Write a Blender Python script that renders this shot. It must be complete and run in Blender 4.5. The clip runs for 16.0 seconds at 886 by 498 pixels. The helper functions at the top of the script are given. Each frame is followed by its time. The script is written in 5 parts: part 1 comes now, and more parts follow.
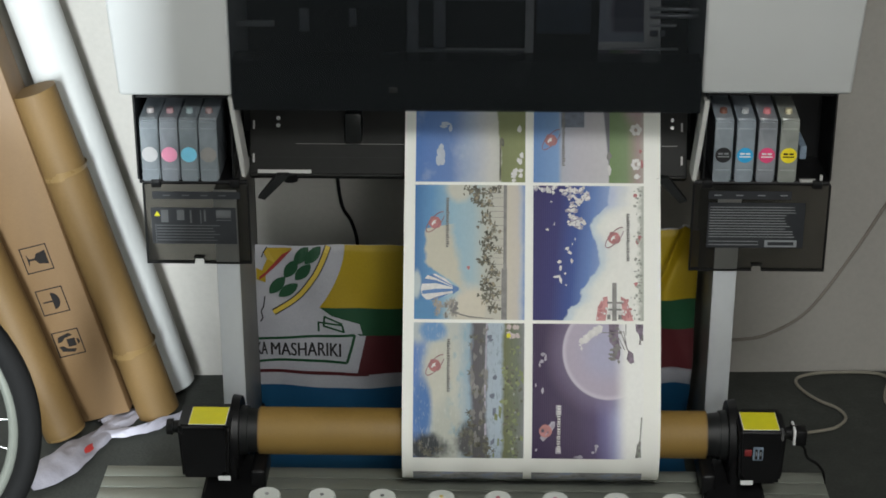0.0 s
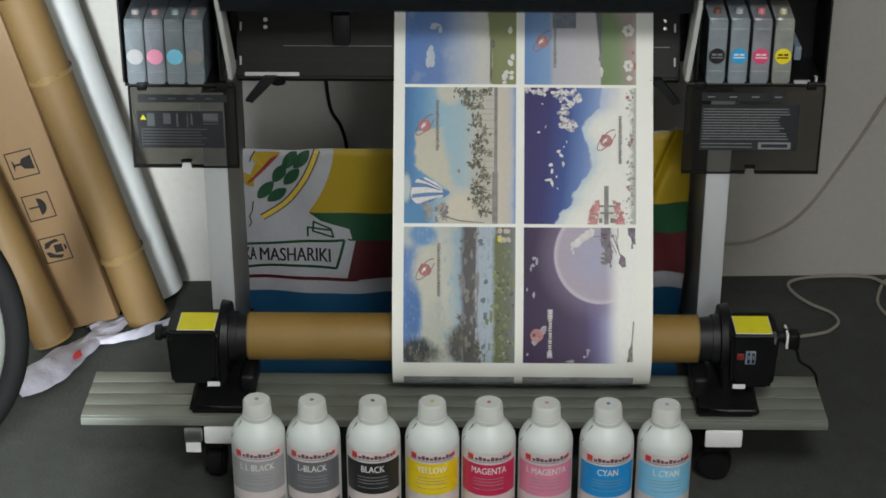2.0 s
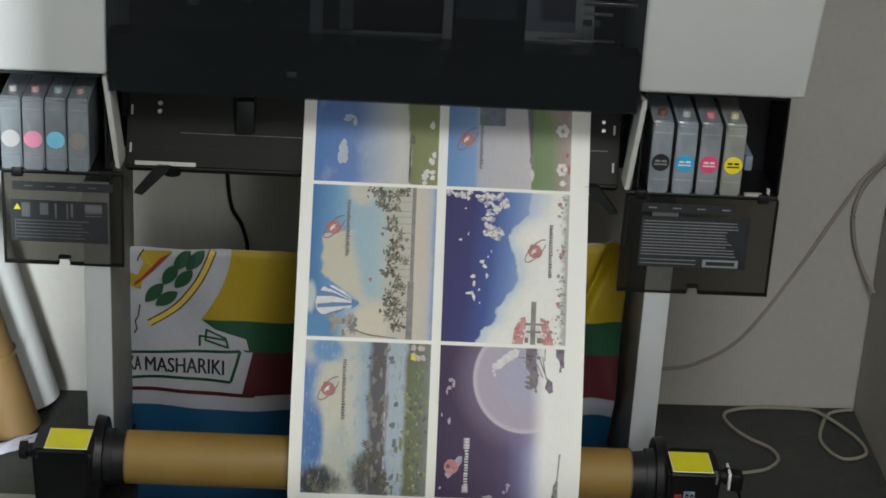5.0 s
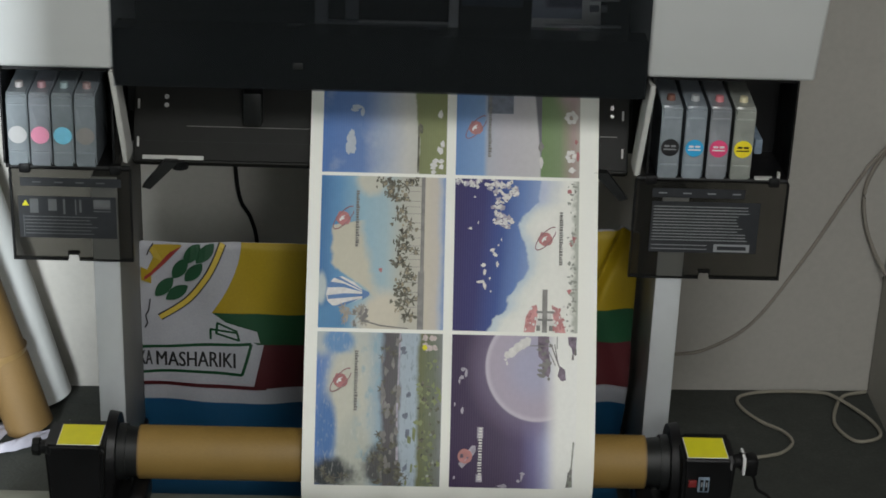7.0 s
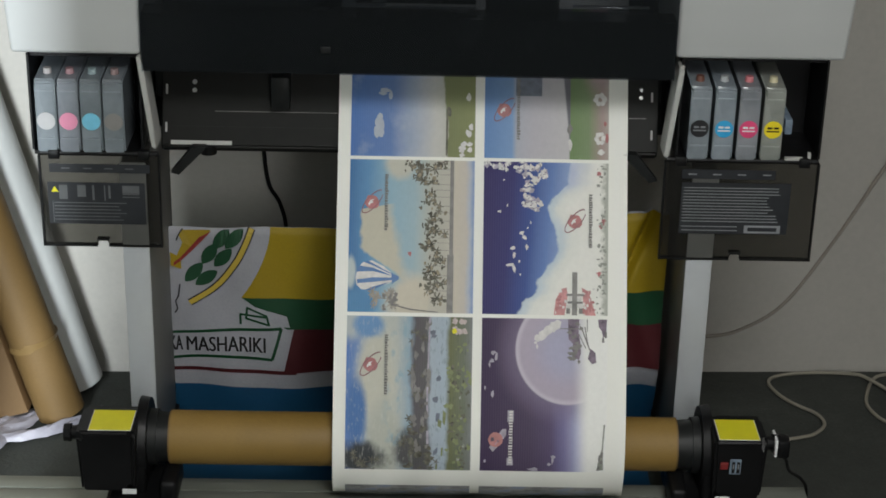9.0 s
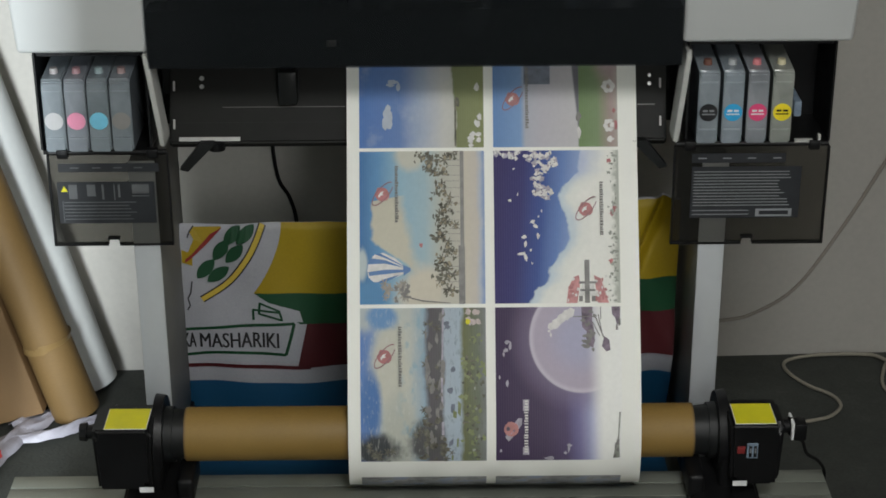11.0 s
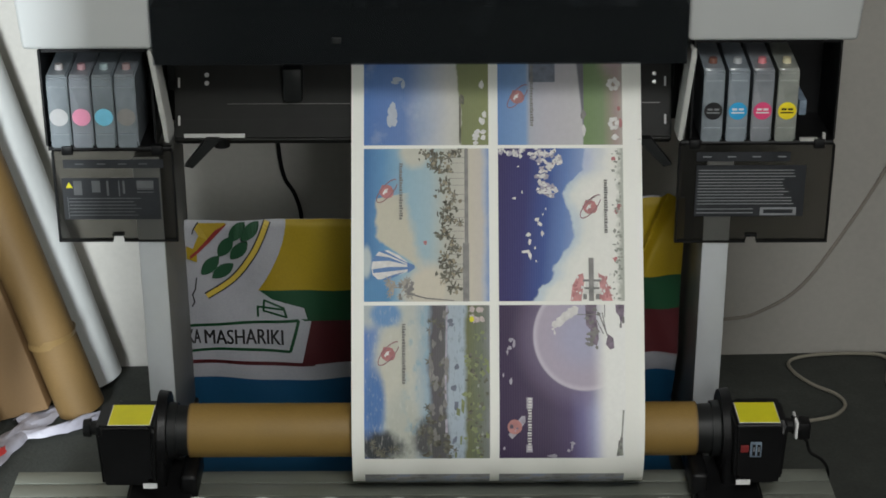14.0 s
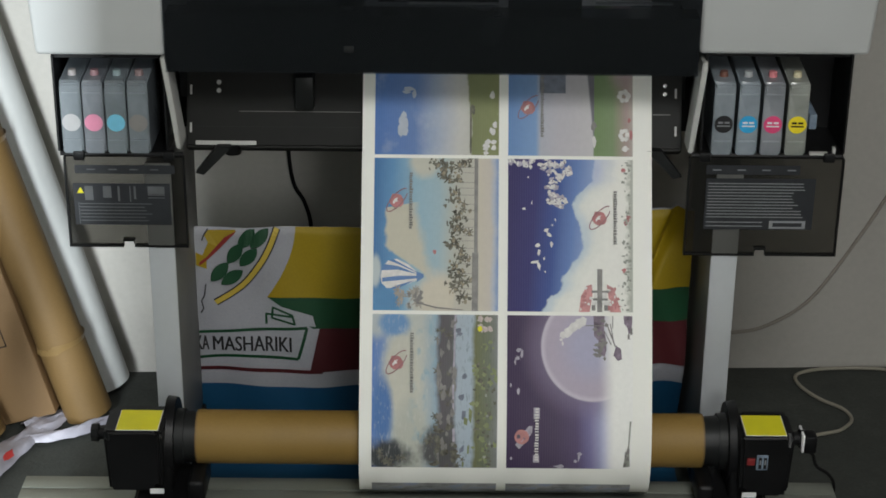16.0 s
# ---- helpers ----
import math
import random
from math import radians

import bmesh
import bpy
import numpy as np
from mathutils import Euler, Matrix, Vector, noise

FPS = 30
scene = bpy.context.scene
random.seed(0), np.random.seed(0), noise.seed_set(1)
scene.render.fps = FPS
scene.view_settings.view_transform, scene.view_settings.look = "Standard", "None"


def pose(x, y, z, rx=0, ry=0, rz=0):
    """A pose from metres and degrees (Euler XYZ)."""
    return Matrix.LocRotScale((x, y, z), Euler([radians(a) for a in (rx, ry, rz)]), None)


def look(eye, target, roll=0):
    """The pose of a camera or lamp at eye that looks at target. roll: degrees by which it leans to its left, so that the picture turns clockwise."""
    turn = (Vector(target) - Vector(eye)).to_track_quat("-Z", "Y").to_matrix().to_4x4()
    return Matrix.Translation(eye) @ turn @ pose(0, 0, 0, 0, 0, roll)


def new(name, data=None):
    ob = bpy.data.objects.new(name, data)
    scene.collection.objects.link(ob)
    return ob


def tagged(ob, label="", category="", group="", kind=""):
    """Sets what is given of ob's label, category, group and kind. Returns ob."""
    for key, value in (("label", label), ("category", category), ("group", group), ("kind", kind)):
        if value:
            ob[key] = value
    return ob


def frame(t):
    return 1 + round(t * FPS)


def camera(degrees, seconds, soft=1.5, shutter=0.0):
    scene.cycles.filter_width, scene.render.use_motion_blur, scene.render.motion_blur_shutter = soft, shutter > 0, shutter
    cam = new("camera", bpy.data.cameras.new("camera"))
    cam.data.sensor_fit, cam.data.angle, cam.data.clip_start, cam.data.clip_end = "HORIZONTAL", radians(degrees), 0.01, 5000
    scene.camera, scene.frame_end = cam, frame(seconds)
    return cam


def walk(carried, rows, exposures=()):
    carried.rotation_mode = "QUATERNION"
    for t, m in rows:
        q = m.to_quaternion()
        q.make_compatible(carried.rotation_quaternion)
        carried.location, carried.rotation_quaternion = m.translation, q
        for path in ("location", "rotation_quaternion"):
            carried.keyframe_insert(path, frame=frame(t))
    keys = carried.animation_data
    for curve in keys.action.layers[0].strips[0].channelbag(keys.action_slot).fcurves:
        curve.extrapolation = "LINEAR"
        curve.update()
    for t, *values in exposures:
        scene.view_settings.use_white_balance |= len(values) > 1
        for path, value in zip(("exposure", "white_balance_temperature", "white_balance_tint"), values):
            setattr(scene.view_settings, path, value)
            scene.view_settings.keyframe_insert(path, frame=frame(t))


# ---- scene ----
SOFT = 1.7
cam = camera(26.9, 16.0, soft=SOFT)
PATH = [
    (0, pose(0.0046, -2.6168, 1.7226, 66.154, 0, 1.167) @ pose(0, 0, 0, 0, 0, 0.006)),
    (0.5, pose(0.0093, -2.6093, 1.7187, 65.973, 0, 1.115) @ pose(0, 0, 0, 0, 0, -0.123)),
    (1, pose(0.0051, -2.6012, 1.7122, 65.602, 0, 0.953) @ pose(0, 0, 0, 0, 0, 0.002)),
    (1.5, pose(0.0058, -2.5959, 1.7105, 64.634, 0, 1.026) @ pose(0, 0, 0, 0, 0, -0.137)),
    (2, pose(0.0050, -2.5909, 1.7029, 63.310, 0, 0.852) @ pose(0, 0, 0, 0, 0, -0.032)),
    (2.5, pose(0.0026, -2.3649, 1.5930, 62.358, 0, 1.058) @ pose(0, 0, 0, 0, 0, -0.053)),
    (3, pose(-0.0034, -2.0193, 1.4283, 62.315, 0, 0.537) @ pose(0, 0, 0, 0, 0, -0.163)),
    (3.5, pose(-0.0067, -1.9303, 1.3889, 63.218, 0, 0.125) @ pose(0, 0, 0, 0, 0, 0.078)),
    (4, pose(0.0020, -2.1734, 1.5085, 64.788, 0, -0.115) @ pose(0, 0, 0, 0, 0, -0.007)),
    (4.5, pose(-0.0015, -2.3185, 1.5795, 67.363, 0, -1.470) @ pose(0, 0, 0, 0, 0, 3.163)),
    (4.7, pose(0.0007, -2.3119, 1.5758, 66.935, 0, -1.988) @ pose(0, 0, 0, 0, 0, 3.470)),
    (7, pose(-0.0016, -2.2983, 1.5732, 66.381, 0, -1.895) @ pose(0, 0, 0, 0, 0, 2.155)),
    (7.5, pose(-0.0004, -2.2963, 1.5724, 66.155, 0, -2.020) @ pose(0, 0, 0, 0, 0, 2.215)),
    (8, pose(0.0002, -2.2909, 1.5706, 66.001, 0, -2.718) @ pose(0, 0, 0, 0, 0, 2.012)),
    (8.5, pose(0.0001, -2.2912, 1.5693, 65.603, 0, -2.431) @ pose(0, 0, 0, 0, 0, 1.249)),
    (9, pose(-0.0007, -2.2935, 1.5701, 65.858, 0, -0.907) @ pose(0, 0, 0, 0, 0, 1.341)),
    (9.5, pose(-0.0013, -2.2910, 1.5694, 65.451, 0, -0.990) @ pose(0, 0, 0, 0, 0, 0.821)),
    (9.7, pose(-0.0027, -2.2893, 1.5692, 65.610, 0, -0.772) @ pose(0, 0, 0, 0, 0, 0.659)),
    (12, pose(0.0047, -2.2897, 1.5684, 65.530, 0, -0.676) @ pose(0, 0, 0, 0, 0, -0.510)),
    (12.5, pose(0.0065, -2.2906, 1.5681, 65.550, 0, -0.848) @ pose(0, 0, 0, 0, 0, -0.097)),
    (13, pose(0.0062, -2.2903, 1.5680, 65.486, 0, -0.895) @ pose(0, 0, 0, 0, 0, -0.202)),
    (13.5, pose(0.0056, -2.2913, 1.5689, 65.460, 0, -0.469) @ pose(0, 0, 0, 0, 0, -0.128)),
    (14, pose(0.0058, -2.2900, 1.5683, 65.497, 0, -0.232) @ pose(0, 0, 0, 0, 0, -0.127)),
    (14.5, pose(0.0050, -2.2954, 1.5698, 65.763, 0, -0.222) @ pose(0, 0, 0, 0, 0, -0.003)),
    (15, pose(0.0067, -2.2984, 1.5695, 65.855, 0, -0.226) @ pose(0, 0, 0, 0, 0, 0.456)),
    (15.5, pose(0.0018, -2.2996, 1.5707, 65.975, 0, 0.022) @ pose(0, 0, 0, 0, 0, 0.638)),
    (16, pose(0.0009, -2.2967, 1.5694, 65.825, 0, -0.030) @ pose(0, 0, 0, 0, 0, 0.520)),
]
walk(cam, PATH, exposures=[(0, -0.19), (4.0, -0.19), (7.0, -0.33), (16.0, -0.33)])

# ---- world and light ----
world = bpy.data.worlds.new("world")
scene.world = world
world.use_nodes = True
wn = world.node_tree.nodes
sky = wn.new("ShaderNodeTexSky")
sky.sky_type, sky.sun_disc, sky.sun_elevation, sky.sun_rotation = "NISHITA", False, radians(45), radians(-60)
wn["Background"].inputs[1].default_value = 0.1
world.node_tree.links.new(sky.outputs[0], wn["Background"].inputs[0])


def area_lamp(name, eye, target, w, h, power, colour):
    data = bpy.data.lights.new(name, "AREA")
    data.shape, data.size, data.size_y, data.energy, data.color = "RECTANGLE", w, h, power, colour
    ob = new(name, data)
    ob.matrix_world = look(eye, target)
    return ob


# added lamps, no source seen: front left beside the blocking wall, overhead, front right
area_lamp("added_left_lamp", (-0.82, -3.02, 1.10), (-0.82, 0.0, 1.10), 0.30, 2.0, 275, (0.88, 0.955, 1.0))
area_lamp("added_top_lamp", (0.42, -2.22, 2.705), (0.42, -2.219, 0.0), 0.7, 1.0, 62, (0.98, 0.99, 0.965))
area_lamp("added_right_lamp", (0.62, -3.04, 1.35), (0.10, 0.4, 0.45), 0.40, 0.90, 20, (0.98, 0.99, 0.97))


# ---- materials ----
class Net:
    """A small shorthand for node trees."""

    def __init__(self, name):
        self.m = bpy.data.materials.new(name)
        self.m.use_nodes = True
        self.t = self.m.node_tree
        self.b = self.t.nodes["Principled BSDF"]
        self.out = self.t.nodes["Material Output"]

    def n(self, kind, operation="", data_type="", blend_type="", interpolation_type=""):
        o = self.t.nodes.new("ShaderNode" + kind)
        if operation:
            o.operation = operation
        if data_type:
            o.data_type = data_type
        if blend_type:
            o.blend_type = blend_type
        if interpolation_type:
            o.interpolation_type = interpolation_type
        return o

    def put(self, sock, v):
        if isinstance(v, bpy.types.NodeSocket):
            self.t.links.new(v, sock)
        elif isinstance(v, (tuple, list)) and len(v) == 3 and sock.type == "RGBA":
            sock.default_value = (*v, 1)
        else:
            sock.default_value = v

    def coord(self, which="Object"):
        return self.n("TexCoord").outputs[which]

    def noise(self, scale, detail=4, vec=None, rough=0.55, stretch=None):
        v = vec or self.coord()
        if stretch:
            mp = self.n("Mapping")
            self.put(mp.inputs[0], v)
            mp.inputs[3].default_value = stretch
            v = mp.outputs[0]
        o = self.n("TexNoise")
        self.put(o.inputs["Vector"], v)
        o.inputs["Scale"].default_value, o.inputs["Detail"].default_value, o.inputs["Roughness"].default_value = scale, detail, rough
        return o.outputs[0]

    def math(self, op, a, b=0.0, c=0.0):
        o = self.n("Math", operation=op)
        for i, v in enumerate((a, b, c)):
            self.put(o.inputs[i], v)
        return o.outputs[0]

    def ramp(self, fac, stops, mode="LINEAR"):
        o = self.n("ValToRGB")
        self.put(o.inputs[0], fac)
        e = o.color_ramp.elements
        o.color_ramp.interpolation = mode
        while len(e) < len(stops):
            e.new(0.5)
        for el, (p, c) in zip(e, stops):
            el.position, el.color = p, (*c, 1) if len(c) == 3 else c
        return o.outputs[0]

    def step(self, v, lo, hi):
        o = self.n("MapRange", interpolation_type="SMOOTHSTEP")
        self.put(o.inputs[0], v)
        o.inputs[1].default_value, o.inputs[2].default_value = lo, hi
        return o.outputs[0]

    def mix(self, fac, a, b, blend="MIX"):
        o = self.n("Mix", data_type="RGBA", blend_type=blend)
        self.put(o.inputs[0], fac)
        self.put(o.inputs[6], a)
        self.put(o.inputs[7], b)
        return o.outputs[2]

    def bump(self, height, strength=0.2, dist=0.002):
        o = self.n("Bump")
        o.inputs["Strength"].default_value, o.inputs["Distance"].default_value = strength, dist
        self.put(o.inputs["Height"], height)
        self.t.links.new(o.outputs[0], self.b.inputs["Normal"])

    def set(self, **k):
        for a, v in k.items():
            self.put(self.b.inputs[a.replace("_", " ")], v)
        return self.m


def plain(name, col, rough=0.5, metal=0.0, vary=0.12, scale=6.0, grain=60.0, bump=0.1, dist=0.001, coat=0.0, spec=0.5):
    """A painted or moulded surface with stains at one scale and grain at another."""
    w = Net(name)
    big, fine = w.noise(scale), w.noise(grain, 3)
    f = w.math("ADD", w.math("MULTIPLY", big, 0.7), w.math("MULTIPLY", fine, 0.3))
    lo, hi = tuple(c * (1 - vary) for c in col), tuple(min(1, c * (1 + vary)) for c in col)
    w.put(w.b.inputs["Base Color"], w.ramp(f, [(0.3, lo), (0.7, hi)]))
    w.put(w.b.inputs["Roughness"], w.ramp(big, [(0.3, (max(0, rough - 0.06),) * 3), (0.7, (min(1, rough + 0.06),) * 3)]))
    w.b.inputs["Metallic"].default_value = metal
    w.b.inputs["Coat Weight"].default_value = coat
    w.b.inputs["Specular IOR Level"].default_value = spec
    if bump:
        w.bump(fine, bump, dist)
    return w.m


M = dict(
    wall=plain("wall_paint", (0.420, 0.402, 0.366), 0.8, vary=0.10, scale=2.2, grain=90, bump=0.25),
    # unseen ceiling and walls, coloured dark to cut bounced light
    ceiling=plain("low_bounce_ceiling", (0.30, 0.26, 0.22), 0.85),
    far=plain("low_bounce_wall", (0.20, 0.21, 0.20), 0.85),
    grey=plain("printer_grey", (0.46, 0.47, 0.465), 0.45, vary=0.03, grain=900, bump=0.12, dist=0.0004),
    strip=plain("light_grey_trim", (0.42, 0.42, 0.40), 0.5, vary=0.1, scale=30),
    dark=plain("dark_plastic", (0.012, 0.013, 0.013), 0.45, vary=0.2, scale=14, spec=0.25),
    guide=plain("paper_guide_black", (0.010, 0.010, 0.009), 0.5, vary=0.25, scale=5, spec=0.16),
    black=plain("black_plastic", (0.006, 0.006, 0.0065), 0.42, vary=0.25, scale=20, spec=0.24),
    gloss=plain("black_gloss", (0.010, 0.0115, 0.0125), 0.24, vary=0.2, bump=0.0, spec=0.3),
    rubber=plain("black_rubber", (0.006, 0.006, 0.006), 0.8, vary=0.3, grain=200, bump=0.3, spec=0.2),
    legface=plain("leg_silver", (0.52, 0.54, 0.56), 0.45, metal=0.2, vary=0.06),
    legside=plain("leg_dark", (0.20, 0.20, 0.19), 0.5, vary=0.1),
    alu=plain("anodised_aluminium", (0.215, 0.228, 0.198), 0.42, metal=0.35, vary=0.07, scale=5, grain=300),
    steel=plain("steel", (0.55, 0.55, 0.54), 0.3, metal=1.0),
    sticker=plain("yellow_sticker", (0.68, 0.63, 0.015), 0.55, vary=0.08, scale=20),
    white=plain("white_label", (0.75, 0.75, 0.75), 0.6, vary=0.05),
    red=plain("red_print", (0.55, 0.04, 0.04), 0.5),
    dullred=plain("dull_red_switch", (0.20, 0.02, 0.02), 0.5),
    bluegrey=plain("blue_grey_plate", (0.2, 0.26, 0.33), 0.4, vary=0.4, scale=90),
    cable=plain("pale_cable", (0.27, 0.25, 0.20), 0.6),
    greycable=plain("grey_cable", (0.27, 0.245, 0.21), 0.6),
    bag=plain("white_plastic_film", (0.37, 0.36, 0.415), 0.35, vary=0.15, scale=18, grain=70, bump=0.5, dist=0.004),
    hdpe=plain("white_bottle_plastic", (0.60, 0.635, 0.62), 0.42, vary=0.03, scale=18),
    cap=plain("white_cap", (0.55, 0.57, 0.54), 0.5, vary=0.04, scale=30),
    ink=plain("print_ink_dark", (0.018, 0.016, 0.015), 0.7, spec=0.1),
)


def carpet():
    w = Net("grey_carpet")
    a, b, c = w.noise(3.0, 5), w.noise(160, 2), w.noise(28, 4)
    col = w.ramp(w.math("ADD", w.math("MULTIPLY", a, 0.4), w.math("ADD", w.math("MULTIPLY", b, 0.3), w.math("MULTIPLY", c, 0.3))),
                 [(0.3, (0.026, 0.0284, 0.0248)), (0.55, (0.044, 0.0480, 0.0415)), (0.75, (0.070, 0.0755, 0.065))])
    w.bump(b, 0.4, 0.003)
    return w.set(Base_Color=col, Roughness=0.95)


def kraft(name, lo, hi, ring=0.0):
    w = Net(name)
    a, b = w.noise(7, 4, stretch=(1, 1, 0.25)), w.noise(180, 3, stretch=(1, 1, 6))
    f = w.math("ADD", w.math("MULTIPLY", a, 0.65), w.math("MULTIPLY", b, 0.35))
    w.bump(b, 0.12, 0.0008)
    return w.set(Base_Color=w.ramp(f, [(0.32, lo), (0.7, hi)]), Roughness=w.ramp(a, [(0.3, (0.5,) * 3), (0.7, (0.68,) * 3)]))


M["carpet"] = carpet()
M["core"] = kraft("kraft_core", (0.200, 0.119, 0.026), (0.268, 0.163, 0.040))
M["tube"] = kraft("kraft_tube", (0.118, 0.069, 0.022), (0.178, 0.107, 0.036))
M["board"] = kraft("corrugated_board", (0.150, 0.088, 0.037), (0.204, 0.124, 0.056))
M["tape"] = plain("clear_tape_on_kraft", (0.205, 0.132, 0.052), 0.3, vary=0.12, scale=40)
M["whitetube"] = plain("white_paper_roll", (0.52, 0.53, 0.515), 0.85, vary=0.05, spec=0.2)


def smoked(name, tint, gloss, rough, share):
    """Thin smoked plastic: part of the light goes straight through, the surface shines."""
    w = Net(name)
    tr = w.n("BsdfTransparent")
    tr.inputs[0].default_value = (*tint, 1)
    w.set(Base_Color=gloss, Roughness=rough)
    m = w.n("MixShader")
    m.inputs[0].default_value = share
    w.t.links.new(tr.outputs[0], m.inputs[1])
    w.t.links.new(w.b.outputs[0], m.inputs[2])
    w.t.links.new(m.outputs[0], w.out.inputs[0])
    return w.m


M["lid"] = smoked("smoked_lid", (0.58, 0.57, 0.54), (0.03, 0.029, 0.027), 0.28, 0.32)
M["pane"] = smoked("smoked_window", (0.74, 0.75, 0.78), (0.018, 0.021, 0.023), 0.14, 0.32)


def cartridge_mat(name, tint):
    w = Net(name)
    v = w.n("SeparateXYZ")
    w.t.links.new(w.coord("Object"), v.inputs[0])
    a = w.noise(22, 4)
    lo, hi = tuple(c * f for c, f in zip(tint, (0.46, 0.51, 0.55))), tuple(c * f for c, f in zip(tint, (0.74, 0.81, 0.87)))
    w.set(Base_Color=w.ramp(a, [(0.3, lo), (0.7, hi)]), Roughness=0.28)
    w.b.inputs["Subsurface Weight"].default_value = 0.0
    w.b.inputs["Coat Weight"].default_value = 0.3
    return w.m


# ---- mesh helpers ----
def part(name, bm, material, parent=None, label="", smooth=True):
    me = bpy.data.meshes.new(name)
    bm.normal_update()
    bm.to_mesh(me)
    bm.free()
    me.materials.append(material)
    if smooth:
        for p in me.polygons:
            p.use_smooth = True
        me.set_sharp_from_angle(angle=radians(35))
    ob = new(name, me)
    if parent is not None:
        ob.parent = parent
        if parent.type == "EMPTY":
            ob.matrix_parent_inverse = Matrix.Translation(-parent.location)
    if label:
        ob["label"] = label
    return ob


def thing(name, at, label, category, group="", kind=""):
    ob = new(name)
    ob.location = at
    ob.empty_display_size = 0.05
    return tagged(ob, label, category, group, kind)


def box(bm, x0, x1, y0, y1, z0, z1, bevel=0.0, seg=2):
    r = bmesh.ops.create_cube(bm, size=1)
    vs = r["verts"]
    for v in vs:
        v.co = Vector(((x0 + x1) / 2 + v.co.x * (x1 - x0), (y0 + y1) / 2 + v.co.y * (y1 - y0), (z0 + z1) / 2 + v.co.z * (z1 - z0)))
    if bevel:
        es = list({e for v in vs for e in v.link_edges})
        bmesh.ops.bevel(bm, geom=es, offset=bevel, segments=seg, profile=0.5, affect="EDGES")
    return bm


def mk(*boxes, bevel=0.0, seg=2):
    bm = bmesh.new()
    for b in boxes:
        box(bm, *b, bevel=bevel, seg=seg)
    return bm


def cyl(bm, a, b, r0, r1=None, seg=32, cap=True):
    a, b = Vector(a), Vector(b)
    q = (b - a).to_track_quat("Z", "Y").to_matrix()
    r1 = r0 if r1 is None else r1
    rings = []
    for p, r in ((a, r0), (b, r1)):
        rings.append([bm.verts.new(p + q @ Vector((r * math.cos(2 * math.pi * i / seg), r * math.sin(2 * math.pi * i / seg), 0))) for i in range(seg)])
    for i in range(seg):
        bm.faces.new((rings[0][i], rings[0][(i + 1) % seg], rings[1][(i + 1) % seg], rings[1][i]))
    if cap:
        bm.faces.new(rings[0][::-1])
        bm.faces.new(rings[1])
    return bm


def pipe(bm, a, b, r, wall=0.004, seg=40):
    """A hollow tube with open ends and a wall thickness."""
    a, b = Vector(a), Vector(b)
    q = (b - a).to_track_quat("Z", "Y").to_matrix()
    L = [(a, r), (b, r), (b, r - wall), (a, r - wall)]
    rings = [[bm.verts.new(p + q @ Vector((s * math.cos(2 * math.pi * i / seg), s * math.sin(2 * math.pi * i / seg), 0))) for i in range(seg)] for p, s in L]
    for k in range(4):
        for i in range(seg):
            bm.faces.new((rings[k][i], rings[k][(i + 1) % seg], rings[(k + 1) % 4][(i + 1) % seg], rings[(k + 1) % 4][i]))
    return bm


def lathe(bm, prof, x, y, seg=32):
    rings = []
    for r, z in prof:
        rings.append([bm.verts.new((x + r * math.cos(2 * math.pi * i / seg), y + r * math.sin(2 * math.pi * i / seg), z)) for i in range(seg)])
    for a, b in zip(rings, rings[1:]):
        for i in range(seg):
            bm.faces.new((a[i], a[(i + 1) % seg], b[(i + 1) % seg], b[i]))
    bm.faces.new(rings[0][::-1])
    bm.faces.new(rings[-1])
    return bm


def spline(pts, n=8):
    P = [Vector(p) for p in pts]
    P = [P[0] * 2 - P[1]] + P + [P[-1] * 2 - P[-2]]
    out = []
    for i in range(1, len(P) - 2):
        a, b, c, d = P[i - 1:i + 3]
        for k in range(n):
            t = k / n
            out.append(0.5 * (2 * b + (c - a) * t + (2 * a - 5 * b + 4 * c - d) * t * t + (3 * b - a - 3 * c + d) * t ** 3))
    out.append(P[-2])
    return out


def hose(bm, pts, r, seg=10, n=8):
    P = spline(pts, n)
    rings, up = [], Vector((0, 0, 1))
    for i, p in enumerate(P):
        d = (P[min(i + 1, len(P) - 1)] - P[max(i - 1, 0)]).normalized()
        side = d.cross(up)
        side = side.normalized() if side.length > 1e-3 else Vector((1, 0, 0))
        top = side.cross(d)
        rings.append([bm.verts.new(p + r * (side * math.cos(2 * math.pi * k / seg) + top * math.sin(2 * math.pi * k / seg))) for k in range(seg)])
    for a, b in zip(rings, rings[1:]):
        for k in range(seg):
            bm.faces.new((a[k], a[(k + 1) % seg], b[(k + 1) % seg], b[k]))
    bm.faces.new(rings[0][::-1])
    bm.faces.new(rings[-1])
    return bm


def letters(text, size, place, bold=0.0):
    """The text as a flat mesh whose points are laid onto a surface by place(x, y); x runs from 0 at the text's middle."""
    cu = bpy.data.curves.new("text", "FONT")
    cu.body, cu.size, cu.align_x, cu.offset, cu.resolution_u = text, size, "CENTER", bold, 3
    ob = new("text", cu)
    bpy.context.view_layer.update()
    me = bpy.data.meshes.new_from_object(ob.evaluated_get(bpy.context.evaluated_depsgraph_get()))
    bm = bmesh.new()
    bm.from_mesh(me)
    bpy.data.objects.remove(ob)
    bpy.data.curves.remove(cu)
    bpy.data.meshes.remove(me)
    for v in bm.verts:
        v.co = Vector(place(v.co.x, v.co.y))
    return bm


def poly(bm, pts, place):
    vs = [bm.verts.new(place(*p)) for p in pts]
    f = bm.faces.new(vs)
    bmesh.ops.triangulate(bm, faces=[f])


